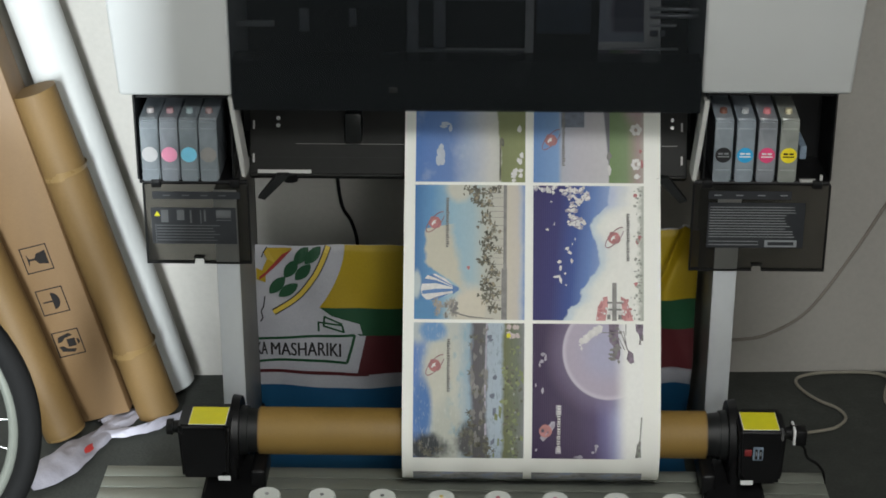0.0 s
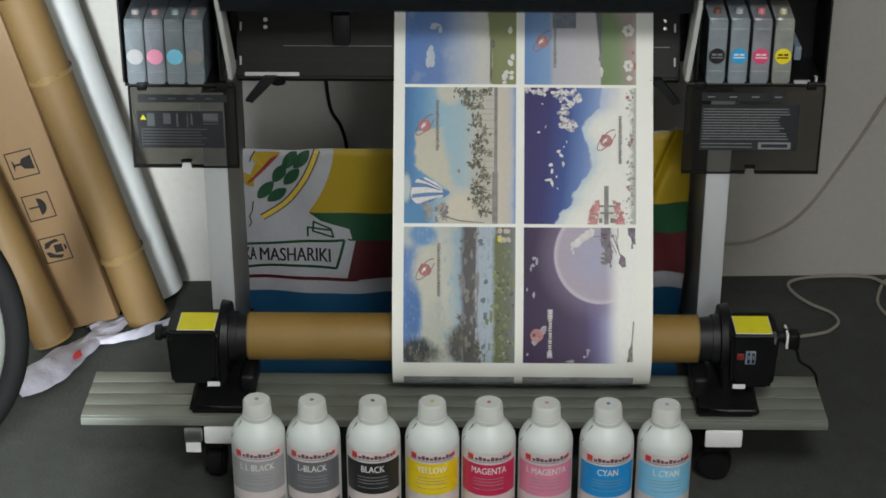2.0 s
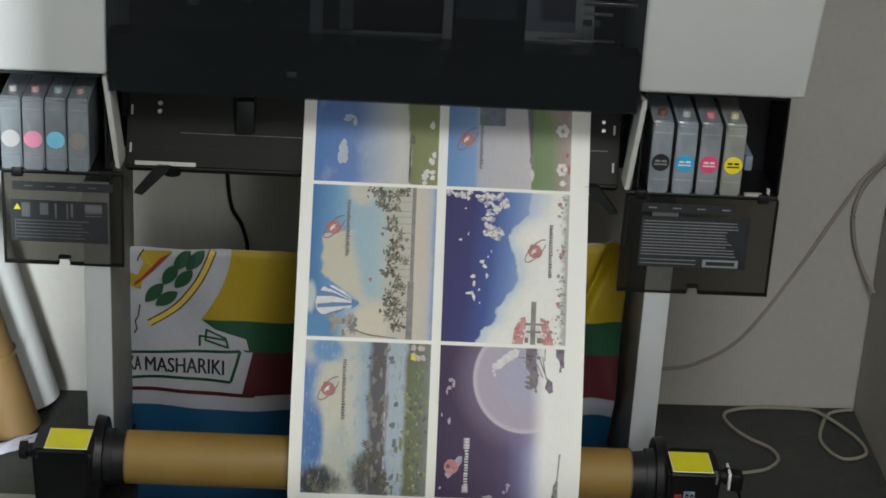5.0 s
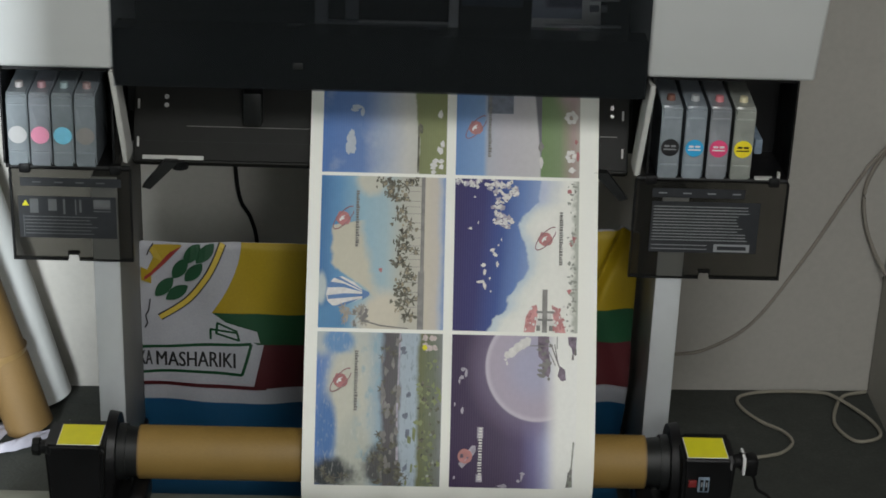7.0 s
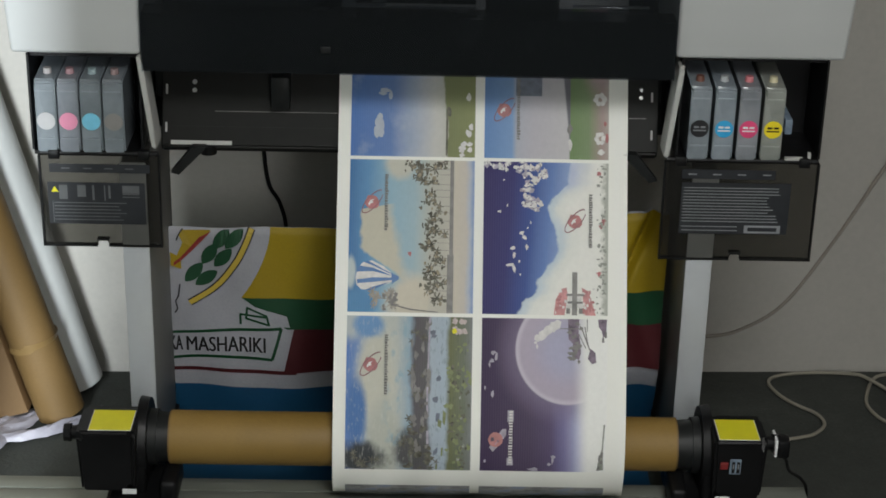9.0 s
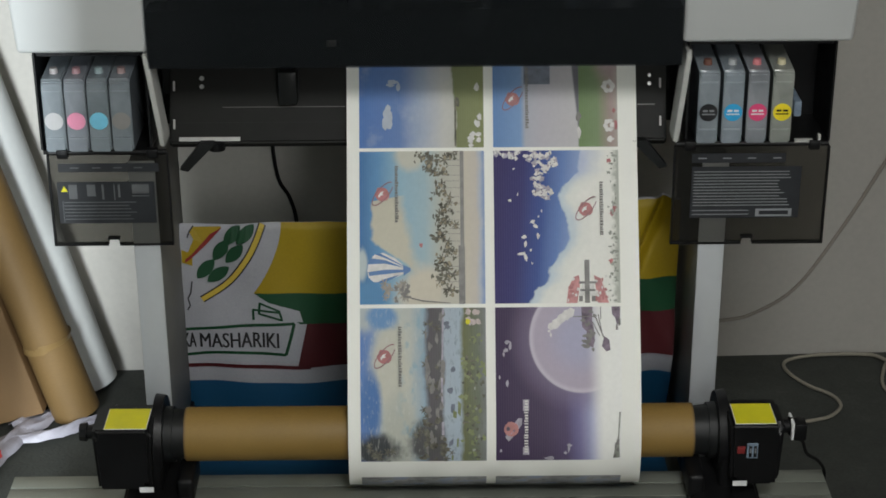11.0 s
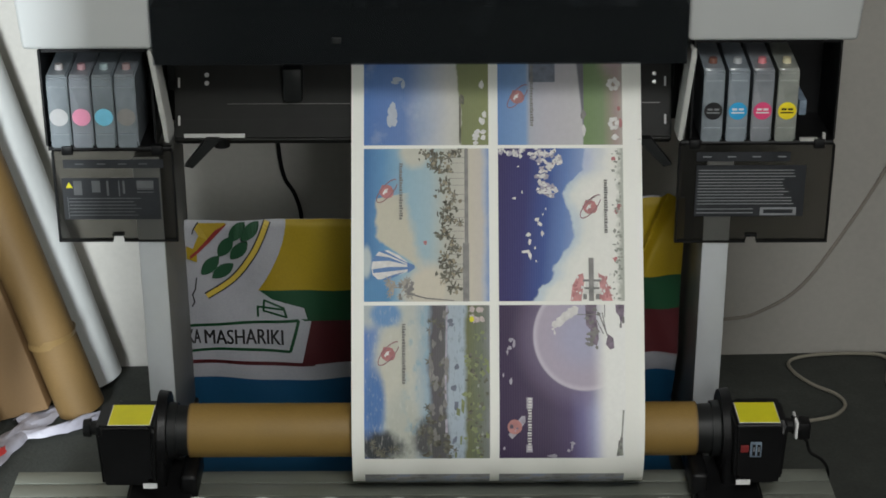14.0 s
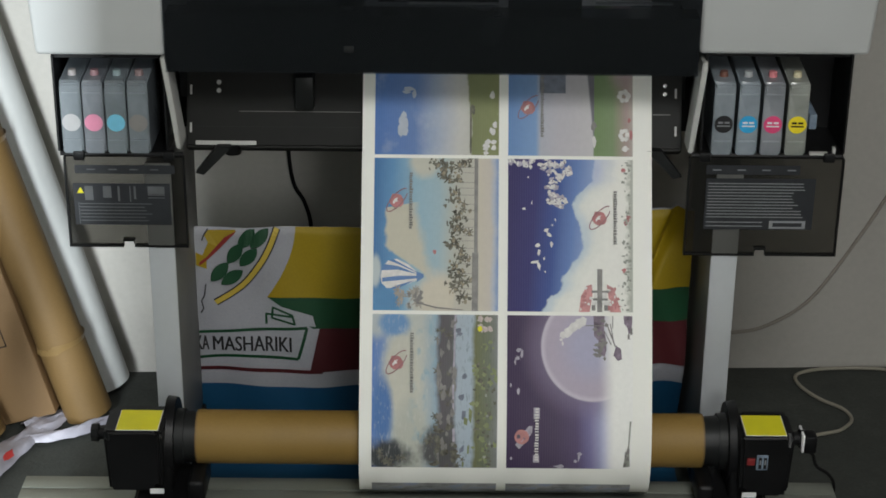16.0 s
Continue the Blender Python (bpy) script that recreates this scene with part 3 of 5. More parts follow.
# ---- take-up reel ends ----
def reel_end(sx, xa, xb, xl0, xl1, words):
    """Motor box between xa and xb; the flange stands at its inner side."""
    t = thing("take_up_unit", ((xa + xb) / 2, 0.0, 0.13), words, "take-up unit", "take-up units on the rail")
    xin = xb if sx < 0 else xa
    bm = bmesh.new()
    for x, y, z in ((xa, -0.034, 0.268), (xb, -0.034, 0.268), (xa, 0.046, 0.268), (xb, 0.046, 0.268), (xa + 0.004, -0.030, 0.168), (xb - 0.004, -0.030, 0.168), (xa + 0.004, 0.044, 0.168), (xb - 0.004, 0.044, 0.168)):
        bm.verts.new((x, y, z))
    bmesh.ops.convex_hull(bm, input=bm.verts)
    bmesh.ops.bevel(bm, geom=bm.edges[:], offset=0.005, segments=3, affect="EDGES")
    case = part("case", bm, M["black"], t, "black plastic motor case")
    part("sticker_edge", mk((xl0 - 0.001, xl1 + 0.001, -0.030, 0.028, 0.2682, 0.2688)), M["white"], case, "thin white border of the sticker", smooth=False)
    part("sticker", mk((xl0, xl1, -0.029, 0.027, 0.2688, 0.2694)), M["sticker"], case, "plain yellow sticker", smooth=False)
    bm = bmesh.new()
    c = xin + sx * 0.004
    cyl(bm, (c, 0.05, 0.214), (c + -sx * 0.014, 0.05, 0.214), 0.0595, 0.057, 48)
    bmesh.ops.bevel(bm, geom=[e for e in bm.edges if len(e.link_faces) == 2 and any(len(f.verts) > 8 for f in e.link_faces)], offset=0.003, segments=2, affect="EDGES")
    part("flange", bm, M["black"], t)
    bm = bmesh.new()
    cyl(bm, (c - sx * 0.013, 0.05, 0.214), (c - sx * 0.060, 0.05, 0.214), 0.0385, 0.0340, 40)
    cyl(bm, (c - sx * 0.013, 0.05, 0.214), (c - sx * 0.026, 0.05, 0.214), 0.0415, 0.0405, 40)
    part("core_adapter", bm, M["dark"], t, "dark ribbed core adapter")
    bm = bmesh.new()
    xo = xa if sx < 0 else xb
    cyl(bm, (xo, 0.005, 0.245), (xo + sx * 0.012, 0.005, 0.245), 0.011, 0.010, 20)
    cyl(bm, (xo + sx * 0.012, 0.005, 0.245), (xo + sx * 0.022, 0.005, 0.245), 0.014, 0.013, 8)
    part("knob", bm, M["black"], t)
    # bracket down to the rail
    bm = bmesh.new()
    b0, b1 = (c - sx * 0.055, c + sx * 0.045)
    b0, b1 = min(b0, b1), max(b0, b1)
    for x, y, z in ((b0, -0.060, 0.1305), (b1, -0.060, 0.1305), (b0, 0.070, 0.1305), (b1, 0.070, 0.1305), (b0, -0.060, 0.146), (b1, -0.060, 0.146), (b0 + 0.004, 0.070, 0.160), (b1 - 0.004, 0.070, 0.160)):
        bm.verts.new((x, y, z))
    bmesh.ops.convex_hull(bm, input=bm.verts)
    bmesh.ops.bevel(bm, geom=bm.edges[:], offset=0.005, segments=3, affect="EDGES")
    part("base", bm, M["black"], t)
    part("arm", mk((c - 0.012, c + 0.012, -0.005, 0.072, 0.140, 0.225), (c - sx * 0.046 - 0.012, c - sx * 0.046 + 0.012, -0.02, 0.065, 0.140, 0.178), bevel=0.006, seg=3), M["black"], t)
    part("tag", mk((c + sx * 0.006 - 0.010, c + sx * 0.006 + 0.010, -0.0375, -0.0365, 0.170, 0.178) if sx < 0 else (c + 0.002, c + 0.022, -0.0375, -0.0365, 0.172, 0.180)), M["white"], t, "small white tag", smooth=False)
    return t, case


tl, cl = reel_end(-1, -0.474, -0.391, -0.455, -0.397, "black take-up motor box with a yellow sticker on the rail")
tr, cr = reel_end(1, 0.424, 0.500, 0.431, 0.487, "black take-up motor box with switch and yellow sticker")
part("switch", mk((0.4335, 0.445, -0.0368, -0.0335, 0.224, 0.235), bevel=0.001), M["dullred"], cr, "red rocker switch")
part("switch_plate", mk((0.447, 0.463, -0.0362, -0.0335, 0.216, 0.240), bevel=0.001), M["bluegrey"], cr, "blue-grey switch plate")
part("plug_collar", mk((0.5135, 0.518, -0.012, 0.022, 0.230, 0.258), bevel=0.002), M["white"], tr)

plate = bpy.data.objects["switch_plate"]
for dx in (0.4497, 0.4567):
    part("rocker", mk((dx, dx + 0.0045, -0.0378, -0.0362, 0.219, 0.237), bevel=0.0008), M["black"], plate, "small black rocker")
    part("rocker_mark", mk((dx + 0.0012, dx + 0.0032, -0.0381, -0.0378, 0.226, 0.2335)), M["lidtext"], plate, smooth=False)

core = thing("cardboard_core", (0, 0.05, 0.214), "brown kraft cardboard core on the take-up reel", "tube")
part("tube", pipe(bmesh.new(), (-0.352, 0.05, 0.214), (0.381, 0.05, 0.214), 0.0392, 0.005, 64), M["core"], core)
for x in (-0.352, 0.379):
    part("end_band", pipe(bmesh.new(), (x, 0.05, 0.214), (x + 0.002, 0.05, 0.214), 0.0394, 0.0006, 64), M["tube"], core, "worn pale edge of the core")

# ---- printed paper ----
PROFILE = [(.36, .90), (.325, .84), (.285, .762), (.255, .703), (.19, .590), (.12, .47), (.055, .355), (.012, .27), (-.004, .222), (-.005, .184), (.008, .153), (.038, .141), (.076, .149), (.097, .180)]


def arc_table():
    P = [Vector(p) for p in PROFILE]
    out = []
    for i in range(1, len(P) - 2):
        a, b, c, d = P[i - 1:i + 3]
        for k in range(12):
            t = k / 12
            out.append(0.5 * (2 * b + (c - a) * t + (2 * a - 5 * b + 4 * c - d) * t * t + (3 * b - a - 3 * c + d) * t ** 3))
    out.append(P[-2])
    run = [0.0]
    for a, b in zip(out, out[1:]):
        run.append(run[-1] + (b - a).length)
    return out, run


ARC, RUN = arc_table()


def on_paper(x, s, lift=0.0):
    if s < 0.0:
        return (x, ARC[0].x - 0.12 * s - lift, ARC[0].y - 0.99 * s)
    s = min(max(s, 0.0), RUN[-1] - 1e-6)
    i = int(np.searchsorted(RUN, s, side="right")) - 1
    i = min(i, len(ARC) - 2)
    k = (s - RUN[i]) / (RUN[i + 1] - RUN[i])
    p = ARC[i].lerp(ARC[i + 1], k)
    j0, j1 = max(i - 1, 0), min(i + 2, len(ARC) - 1)
    d = (ARC[j1] - ARC[j0]).normalized()
    nrm = Vector((d.y, -d.x))
    if nrm.x > 0 and s < 0.7:
        nrm = -nrm
    elif s >= 0.7:
        nrm = Vector((d.y, -d.x)) if d.y < 0 else Vector((d.y, -d.x))
    wave = 0.0012 * math.sin(9 * x + 5 * s) * math.sin(4 * s)
    return (x, p.x + nrm.x * (lift + wave), p.y + nrm.y * (lift + wave))


def sheet(x0, x1, s0, s1, lift, nx=12, ns=70, thick=0.0):
    bm = bmesh.new()
    uv = bm.loops.layers.uv.new("UVMap")
    g = [[bm.verts.new(on_paper(x0 + (x1 - x0) * i / nx, s0 + (s1 - s0) * j / ns, lift)) for i in range(nx + 1)] for j in range(ns + 1)]
    for j in range(ns):
        for i in range(nx):
            f = bm.faces.new((g[j][i], g[j + 1][i], g[j + 1][i + 1], g[j][i + 1]))
            for l, (a, b) in zip(f.loops, ((i, j), (i, j + 1), (i + 1, j + 1), (i + 1, j))):
                l[uv].uv = (a / nx, b / ns)
    return bm


M["paper"] = plain("matte_photo_paper", (0.84, 0.835, 0.78), 0.55, vary=0.025, scale=9, grain=250, bump=0.05)
paper = part("printed_paper", sheet(-0.1155, 0.302, -0.115, RUN[-1], 0.0, 16, 124), M["paper"])
tagged(paper, "white paper strip printed with rows of scenic pictures", "paper")


def art(name, make):
    w = Net(name)
    s = w.n("SeparateXYZ")
    w.t.links.new(w.coord("UV"), s.inputs[0])
    u, v = s.outputs[0], s.outputs[1]
    uvw = w.coord("UV")
    col = make(w, u, v, uvw)
    line = w.math("MULTIPLY", w.math("SINE", w.math("MULTIPLY", u, 330)), 0.5)
    col = w.mix(w.math("MULTIPLY", w.step(line, -0.2, 0.5), 0.018), col, (0.75, 0.75, 0.78))
    col = w.mix(1.0, col, w.ramp(w.noise(26, 6, uvw), [(0.3, (0.95, 0.95, 0.95)), (0.7, (1.0, 1.0, 1.0))]), "MULTIPLY")
    w.b.inputs["Specular IOR Level"].default_value = 0.18
    return w.set(Base_Color=col, Roughness=0.6)


def warp(w, u, uvw, scale, amount, detail=5):
    return w.math("ADD", u, w.math("MULTIPLY", w.math("SUBTRACT", w.noise(scale, detail, uvw), 0.5), amount))


def blob(w, u, v, uvw, cu, cv, ru, rv, soft=0.35, rough=0.8, scale=5):
    """1 inside an uneven cloud round (cu, cv)."""
    a = w.math("POWER", w.math("DIVIDE", w.math("SUBTRACT", u, cu), ru), 2)
    b = w.math("POWER", w.math("DIVIDE", w.math("SUBTRACT", v, cv), rv), 2)
    d = w.math("ADD", w.math("SQRT", w.math("ADD", a, b)), w.math("MULTIPLY", w.math("SUBTRACT", w.noise(scale, 6, uvw), 0.5), rough))
    o = w.math("SUBTRACT", 1.0, w.step(d, 1 - soft, 1 + soft))
    return o


CREAM = (0.56, 0.55, 0.47)


def curve(w, v, stops):
    """A value that follows v through the given stops."""
    return w.ramp(v, [(p, (e, e, e)) for p, e in stops])


def a_beach(w, u, v, q):
    c = w.ramp(warp(w, u, q, 3, 0.10), [(0.0, (0.07, 0.18, 0.38)), (0.14, (0.13, 0.29, 0.50)), (0.32, (0.30, 0.46, 0.56)), (0.52, (0.37, 0.49, 0.54)), (0.66, (0.53, 0.53, 0.46)), (0.84, (0.60, 0.55, 0.46)), (0.93, (0.58, 0.53, 0.47)), (0.965, (0.46, 0.50, 0.58)), (1.0, (0.22, 0.32, 0.55))])
    lo = curve(w, v, [(0.0, 0.5), (0.28, 0.40), (0.33, 0.08), (0.58, 0.09), (0.64, 0.17), (0.70, 0.30), (0.80, 0.45)])
    hi = curve(w, v, [(0.0, 0.5), (0.25, 0.34), (0.36, 0.34), (0.50, 0.40), (0.62, 0.42), (0.80, 0.46)])
    uu = warp(w, u, q, 9, 0.10, 6)
    c = w.mix(w.math("MULTIPLY", w.step(w.math("SUBTRACT", uu, lo), -0.01, 0.03), w.math("SUBTRACT", 1.0, w.step(w.math("SUBTRACT", uu, hi), -0.06, 0.05))), c, (0.56, 0.53, 0.43))
    c = w.mix(blob(w, u, v, q, 0.40, 0.02, 0.12, 0.10), c, CREAM)
    c = w.mix(blob(w, u, v, q, 0.55, 0.93, 0.24, 0.16), c, (0.62, 0.57, 0.47))
    c = w.mix(blob(w, u, v, q, 0.02, 0.74, 0.04, 0.10), c, (0.5, 0.56, 0.56))
    c = w.mix(blob(w, u, v, q, 0.08, 0.95, 0.14, 0.09), c, (0.11, 0.26, 0.46))
    return w.mix(w.math("MULTIPLY", w.math("MULTIPLY", w.step(warp(w, u, q, 14, 0.05), 0.63, 0.66), w.math("SUBTRACT", 1.0, w.step(u, 0.81, 0.83))), 0.5), c, (0.50, 0.49, 0.44))


def a_clouds(w, u, v, q):
    c = w.ramp(w.math("ADD", u, w.math("MULTIPLY", v, 0.10)), [(0.0, (0.050, 0.040, 0.125)), (0.25, (0.052, 0.050, 0.165)), (0.42, (0.065, 0.105, 0.30)), (0.56, (0.15, 0.24, 0.50)), (0.75, (0.34, 0.43, 0.64))])
    edge = curve(w, v, [(0.0, 0.70), (0.14, 0.68), (0.22, 0.57), (0.30, 0.50), (0.38, 0.545), (0.46, 0.59), (0.55, 0.60), (0.62, 0.575), (0.70, 0.52), (0.77, 0.44), (0.86, 0.42), (0.92, 0.33), (1.0, 0.28)])
    d = w.math("SUBTRACT", warp(w, u, q, 8, 0.11, 7), edge)
    far = w.math("SUBTRACT", 1.0, w.step(v, 0.10, 0.26))
    c = w.mix(w.step(d, -0.012, 0.014), c, w.mix(far, (0.56, 0.64, 0.70), (0.50, 0.55, 0.70)))
    c = w.mix(w.step(d, 0.0, 0.12), c, w.mix(far, (0.78, 0.785, 0.74), (0.68, 0.70, 0.72)))
    c = w.mix(w.step(d, 0.10, 0.22), c, (0.83, 0.82, 0.77))
    return w.mix(w.math("MULTIPLY", w.step(warp(w, u, q, 22, 0.10), 0.935, 0.985), 0.75), c, (0.34, 0.36, 0.30))


def a_shore(w, u, v, q):
    c = w.ramp(warp(w, u, q, 4, 0.12), [(0.0, (0.12, 0.22, 0.50)), (0.10, (0.20, 0.30, 0.52)), (0.2, (0.52, 0.55, 0.50)), (0.40, (0.50, 0.52, 0.48)), (0.5, (0.32, 0.42, 0.50)), (0.54, (0.12, 0.11, 0.12)), (0.64, (0.13, 0.125, 0.13)), (0.67, (0.40, 0.46, 0.52)), (0.79, (0.40, 0.47, 0.54)), (0.83, (0.17, 0.18, 0.09)), (0.93, (0.18, 0.20, 0.15)), (1.0, (0.24, 0.25, 0.25))])
    c = w.mix(blob(w, u, v, q, 0.24, 0.38, 0.15, 0.30), c, CREAM)
    c = w.mix(blob(w, u, v, q, 0.30, 0.80, 0.12, 0.26), c, (0.47, 0.48, 0.42))
    haze = w.math("MULTIPLY", w.step(w.noise(7, 6, q, stretch=(1.6, 1, 1)), 0.50, 0.66), w.math("MULTIPLY", w.step(u, 0.26, 0.40), w.math("SUBTRACT", 1.0, w.step(u, 0.50, 0.54))))
    c = w.mix(w.math("MULTIPLY", haze, 0.75), c, (0.28, 0.42, 0.50))
    c = w.mix(blob(w, u, v, q, 0.03, 0.05, 0.09, 0.10, 0.5), c, (0.46, 0.50, 0.50))
    c = w.mix(blob(w, u, v, q, 0.08, 0.62, 0.08, 0.20, 0.4), c, (0.09, 0.19, 0.42))
    c = w.mix(blob(w, u, v, q, 0.18, 0.06, 0.12, 0.08), c, (0.16, 0.30, 0.52))
    c = w.mix(blob(w, u, v, q, 0.10, 0.92, 0.2, 0.10, 0.4, 1.2, 9), c, (0.06, 0.065, 0.07))
    c = w.mix(blob(w, u, v, q, 0.52, 0.86, 0.14, 0.12, 0.4, 1.2, 9), c, (0.10, 0.10, 0.10))
    n = w.noise(16, 6, q, stretch=(2.5, 1, 1))
    return w.mix(w.math("MULTIPLY", w.step(n, 0.52, 0.72), 0.4), c, w.mix(w.step(u, 0.45, 0.55), (0.6, 0.6, 0.55), (0.09, 0.10, 0.08)))


def a_moon(w, u, v, q):
    c = w.ramp(w.math("ADD", u, w.math("MULTIPLY", v, -0.05)), [(0.0, (0.060, 0.040, 0.085)), (0.35, (0.085, 0.062, 0.110)), (0.52, (0.11, 0.085, 0.16)), (0.62, (0.19, 0.17, 0.32)), (0.74, (0.42, 0.43, 0.62)), (0.86, (0.80, 0.80, 0.79))])
    du, dv = w.math("SUBTRACT", u, 0.685), w.math("MULTIPLY", w.math("SUBTRACT", v, 0.20), 1.17)
    r = w.math("SQRT", w.math("ADD", w.math("POWER", du, 2), w.math("POWER", dv, 2)))
    c = w.mix(w.math("MULTIPLY", w.math("SUBTRACT", 1.0, w.step(r, 0.40, 0.62)), 0.6), c, (0.24, 0.195, 0.29))
    c = w.mix(w.math("SUBTRACT", 1.0, w.step(r, 0.405, 0.425)), c, (0.58, 0.53, 0.60))
    c = w.mix(w.math("SUBTRACT", 1.0, w.step(r, 0.365, 0.41)), c, (0.45, 0.395, 0.48))
    c = w.mix(w.math("SUBTRACT", 1.0, w.step(r, 0.10, 0.34)), c, (0.42, 0.41, 0.54))
    c = w.mix(w.step(w.math("ADD", u, w.math("MULTIPLY", v, -0.03)), 0.70, 0.86), c, (0.86, 0.855, 0.82))
    return c


def a_sky(w, u, v, q):
    c = w.ramp(warp(w, u, q, 3, 0.14), [(0.0, (0.09, 0.19, 0.46)), (0.32, (0.15, 0.24, 0.48)), (0.52, (0.40, 0.45, 0.55)), (0.68, (0.58, 0.57, 0.54)), (0.76, (0.56, 0.55, 0.50)), (0.775, (0.22, 0.24, 0.12)), (1.0, (0.25, 0.27, 0.13))])
    return w.mix(w.math("MULTIPLY", w.step(w.noise(3, 5, q), 0.5, 0.75), w.math("MULTIPLY", w.math("SUBTRACT", 1.0, w.step(u, 0.7, 0.76)), 0.5)), c, (0.5, 0.53, 0.58))


def a_meadow(w, u, v, q):
    c = w.ramp(u, [(0.0, (0.15, 0.27, 0.52)), (0.22, (0.22, 0.35, 0.58)), (0.26, (0.45, 0.46, 0.52)), (0.40, (0.50, 0.48, 0.52)), (0.68, (0.55, 0.53, 0.54)), (0.69, (0.18, 0.26, 0.12)), (0.84, (0.22, 0.29, 0.16)), (0.95, (0.40, 0.30, 0.28)), (1.0, (0.45, 0.40, 0.36))])
    dune = w.math("SUBTRACT", u, w.math("ADD", 0.58, w.math("MULTIPLY", v, 0.12)))
    c = w.mix(w.math("MULTIPLY", w.step(dune, -0.01, 0.01), w.math("SUBTRACT", 1.0, w.step(u, 0.685, 0.695))), c, (0.16, 0.15, 0.18))
    return w.mix(blob(w, u, v, q, 0.92, 0.2, 0.12, 0.3, 0.5), c, (0.45, 0.33, 0.34))


def a_dusk(w, u, v, q):
    return w.ramp(warp(w, u, q, 5, 0.3), [(0.0, (0.05, 0.045, 0.05)), (0.5, (0.03, 0.028, 0.03)), (0.8, (0.07, 0.06, 0.06)), (1.0, (0.04, 0.035, 0.04))])


def a_coast(w, u, v, q):
    c = w.ramp(warp(w, u, q, 4, 0.12), [(0.0, (0.05, 0.10, 0.22)), (0.36, (0.06, 0.12, 0.26)), (0.42, (0.38, 0.44, 0.52)), (0.68, (0.45, 0.48, 0.52)), (0.74, (0.14, 0.14, 0.18)), (1.0, (0.16, 0.16, 0.20))])
    return w.mix(w.step(v, 0.84, 0.90), c, (0.40, 0.44, 0.50))


def a_dark(w, u, v, q):
    return w.ramp(w.noise(5, 6, q), [(0.3, (0.10, 0.10, 0.11)), (0.5, (0.30, 0.30, 0.30)), (0.65, (0.20, 0.26, 0.40)), (0.75, (0.5, 0.5, 0.5))])


M["logo"] = plain("print_red", (0.40, 0.15, 0.15), 0.5, vary=0.25, scale=60)
M["foliage"] = plain("print_olive", (0.145, 0.138, 0.112), 0.6, vary=0.65, scale=160, spec=0.15)
M["ptan"] = plain("print_tan", (0.30, 0.26, 0.19), 0.6, vary=0.5, scale=150, spec=0.15)
M["pblush"] = plain("print_blush", (0.52, 0.44, 0.42), 0.6, vary=0.35, scale=160, spec=0.15)
M["pviolet"] = plain("print_violet", (0.20, 0.16, 0.20), 0.6, vary=0.5, scale=140, spec=0.15)
M["pmist"] = plain("print_mist", (0.40, 0.37, 0.43), 0.6, vary=0.3, scale=140, spec=0.15)
M["pwhite"] = plain("print_white", (0.66, 0.64, 0.62), 0.55, vary=0.15, scale=120)
M["pbrown"] = plain("print_brown", (0.33, 0.30, 0.26), 0.5, vary=0.4, scale=90)
M["psage"] = plain("print_sage", (0.30, 0.31, 0.27), 0.5, vary=0.4, scale=90)
M["plogo"] = plain("print_coral", (0.50, 0.24, 0.23), 0.6, vary=0.2, scale=70, spec=0.15)
M["pcloud"] = plain("print_cloud", (0.46, 0.50, 0.56), 0.6, vary=0.12, scale=50, spec=0.15)
M["pring"] = plain("print_ring", (0.26, 0.12, 0.14), 0.5, vary=0.3, scale=90)
M["proof"] = plain("print_roof_red", (0.50, 0.22, 0.22), 0.5, vary=0.35, scale=90)
M["pblue"] = plain("print_blue", (0.09, 0.19, 0.40), 0.5, vary=0.2)
M["pgrey"] = plain("print_grey", (0.20, 0.19, 0.18), 0.5, vary=0.35, scale=80)
M["pgreen"] = plain("print_green", (0.22, 0.25, 0.12), 0.55, vary=0.3, scale=80)
M["pslate"] = plain("print_slate", (0.16, 0.18, 0.23), 0.5, vary=0.3, scale=80)
CX = ((-0.0975, 0.0815), (0.0950, 0.2745))
ROWS = ((-0.085, 0.040), (0.0535, 0.2735), (0.2785, 0.4985), (0.5040, 0.7245), (0.7535, 0.8260))


def panel(col, row, make, label, v0=0.0):
    x0, x1 = CX[col]
    s0, s1 = ROWS[row]
    ob = part("picture", sheet(x0, x1, s0, s1, 0.0006, 10, 44), art("print_picture", make), paper, label)
    k = [0.0012]

    def mark(name, shapes, mat, lift=0.0):
        k[0] += 0.00012
        for n, pts in enumerate(shapes):
            bm = bmesh.new()
            h = k[0] + (n % 5) * 0.00002
            pts = [(min(max(u, 0.0), 1.0), min(max(v, 0.0), 1.0)) for u, v in pts]
            poly(bm, pts, lambda u, v: on_paper(x0 + (x1 - x0) * u, s0 + (s1 - s0) * v, h))
            part(name, bm, mat, ob, smooth=False)
    return mark


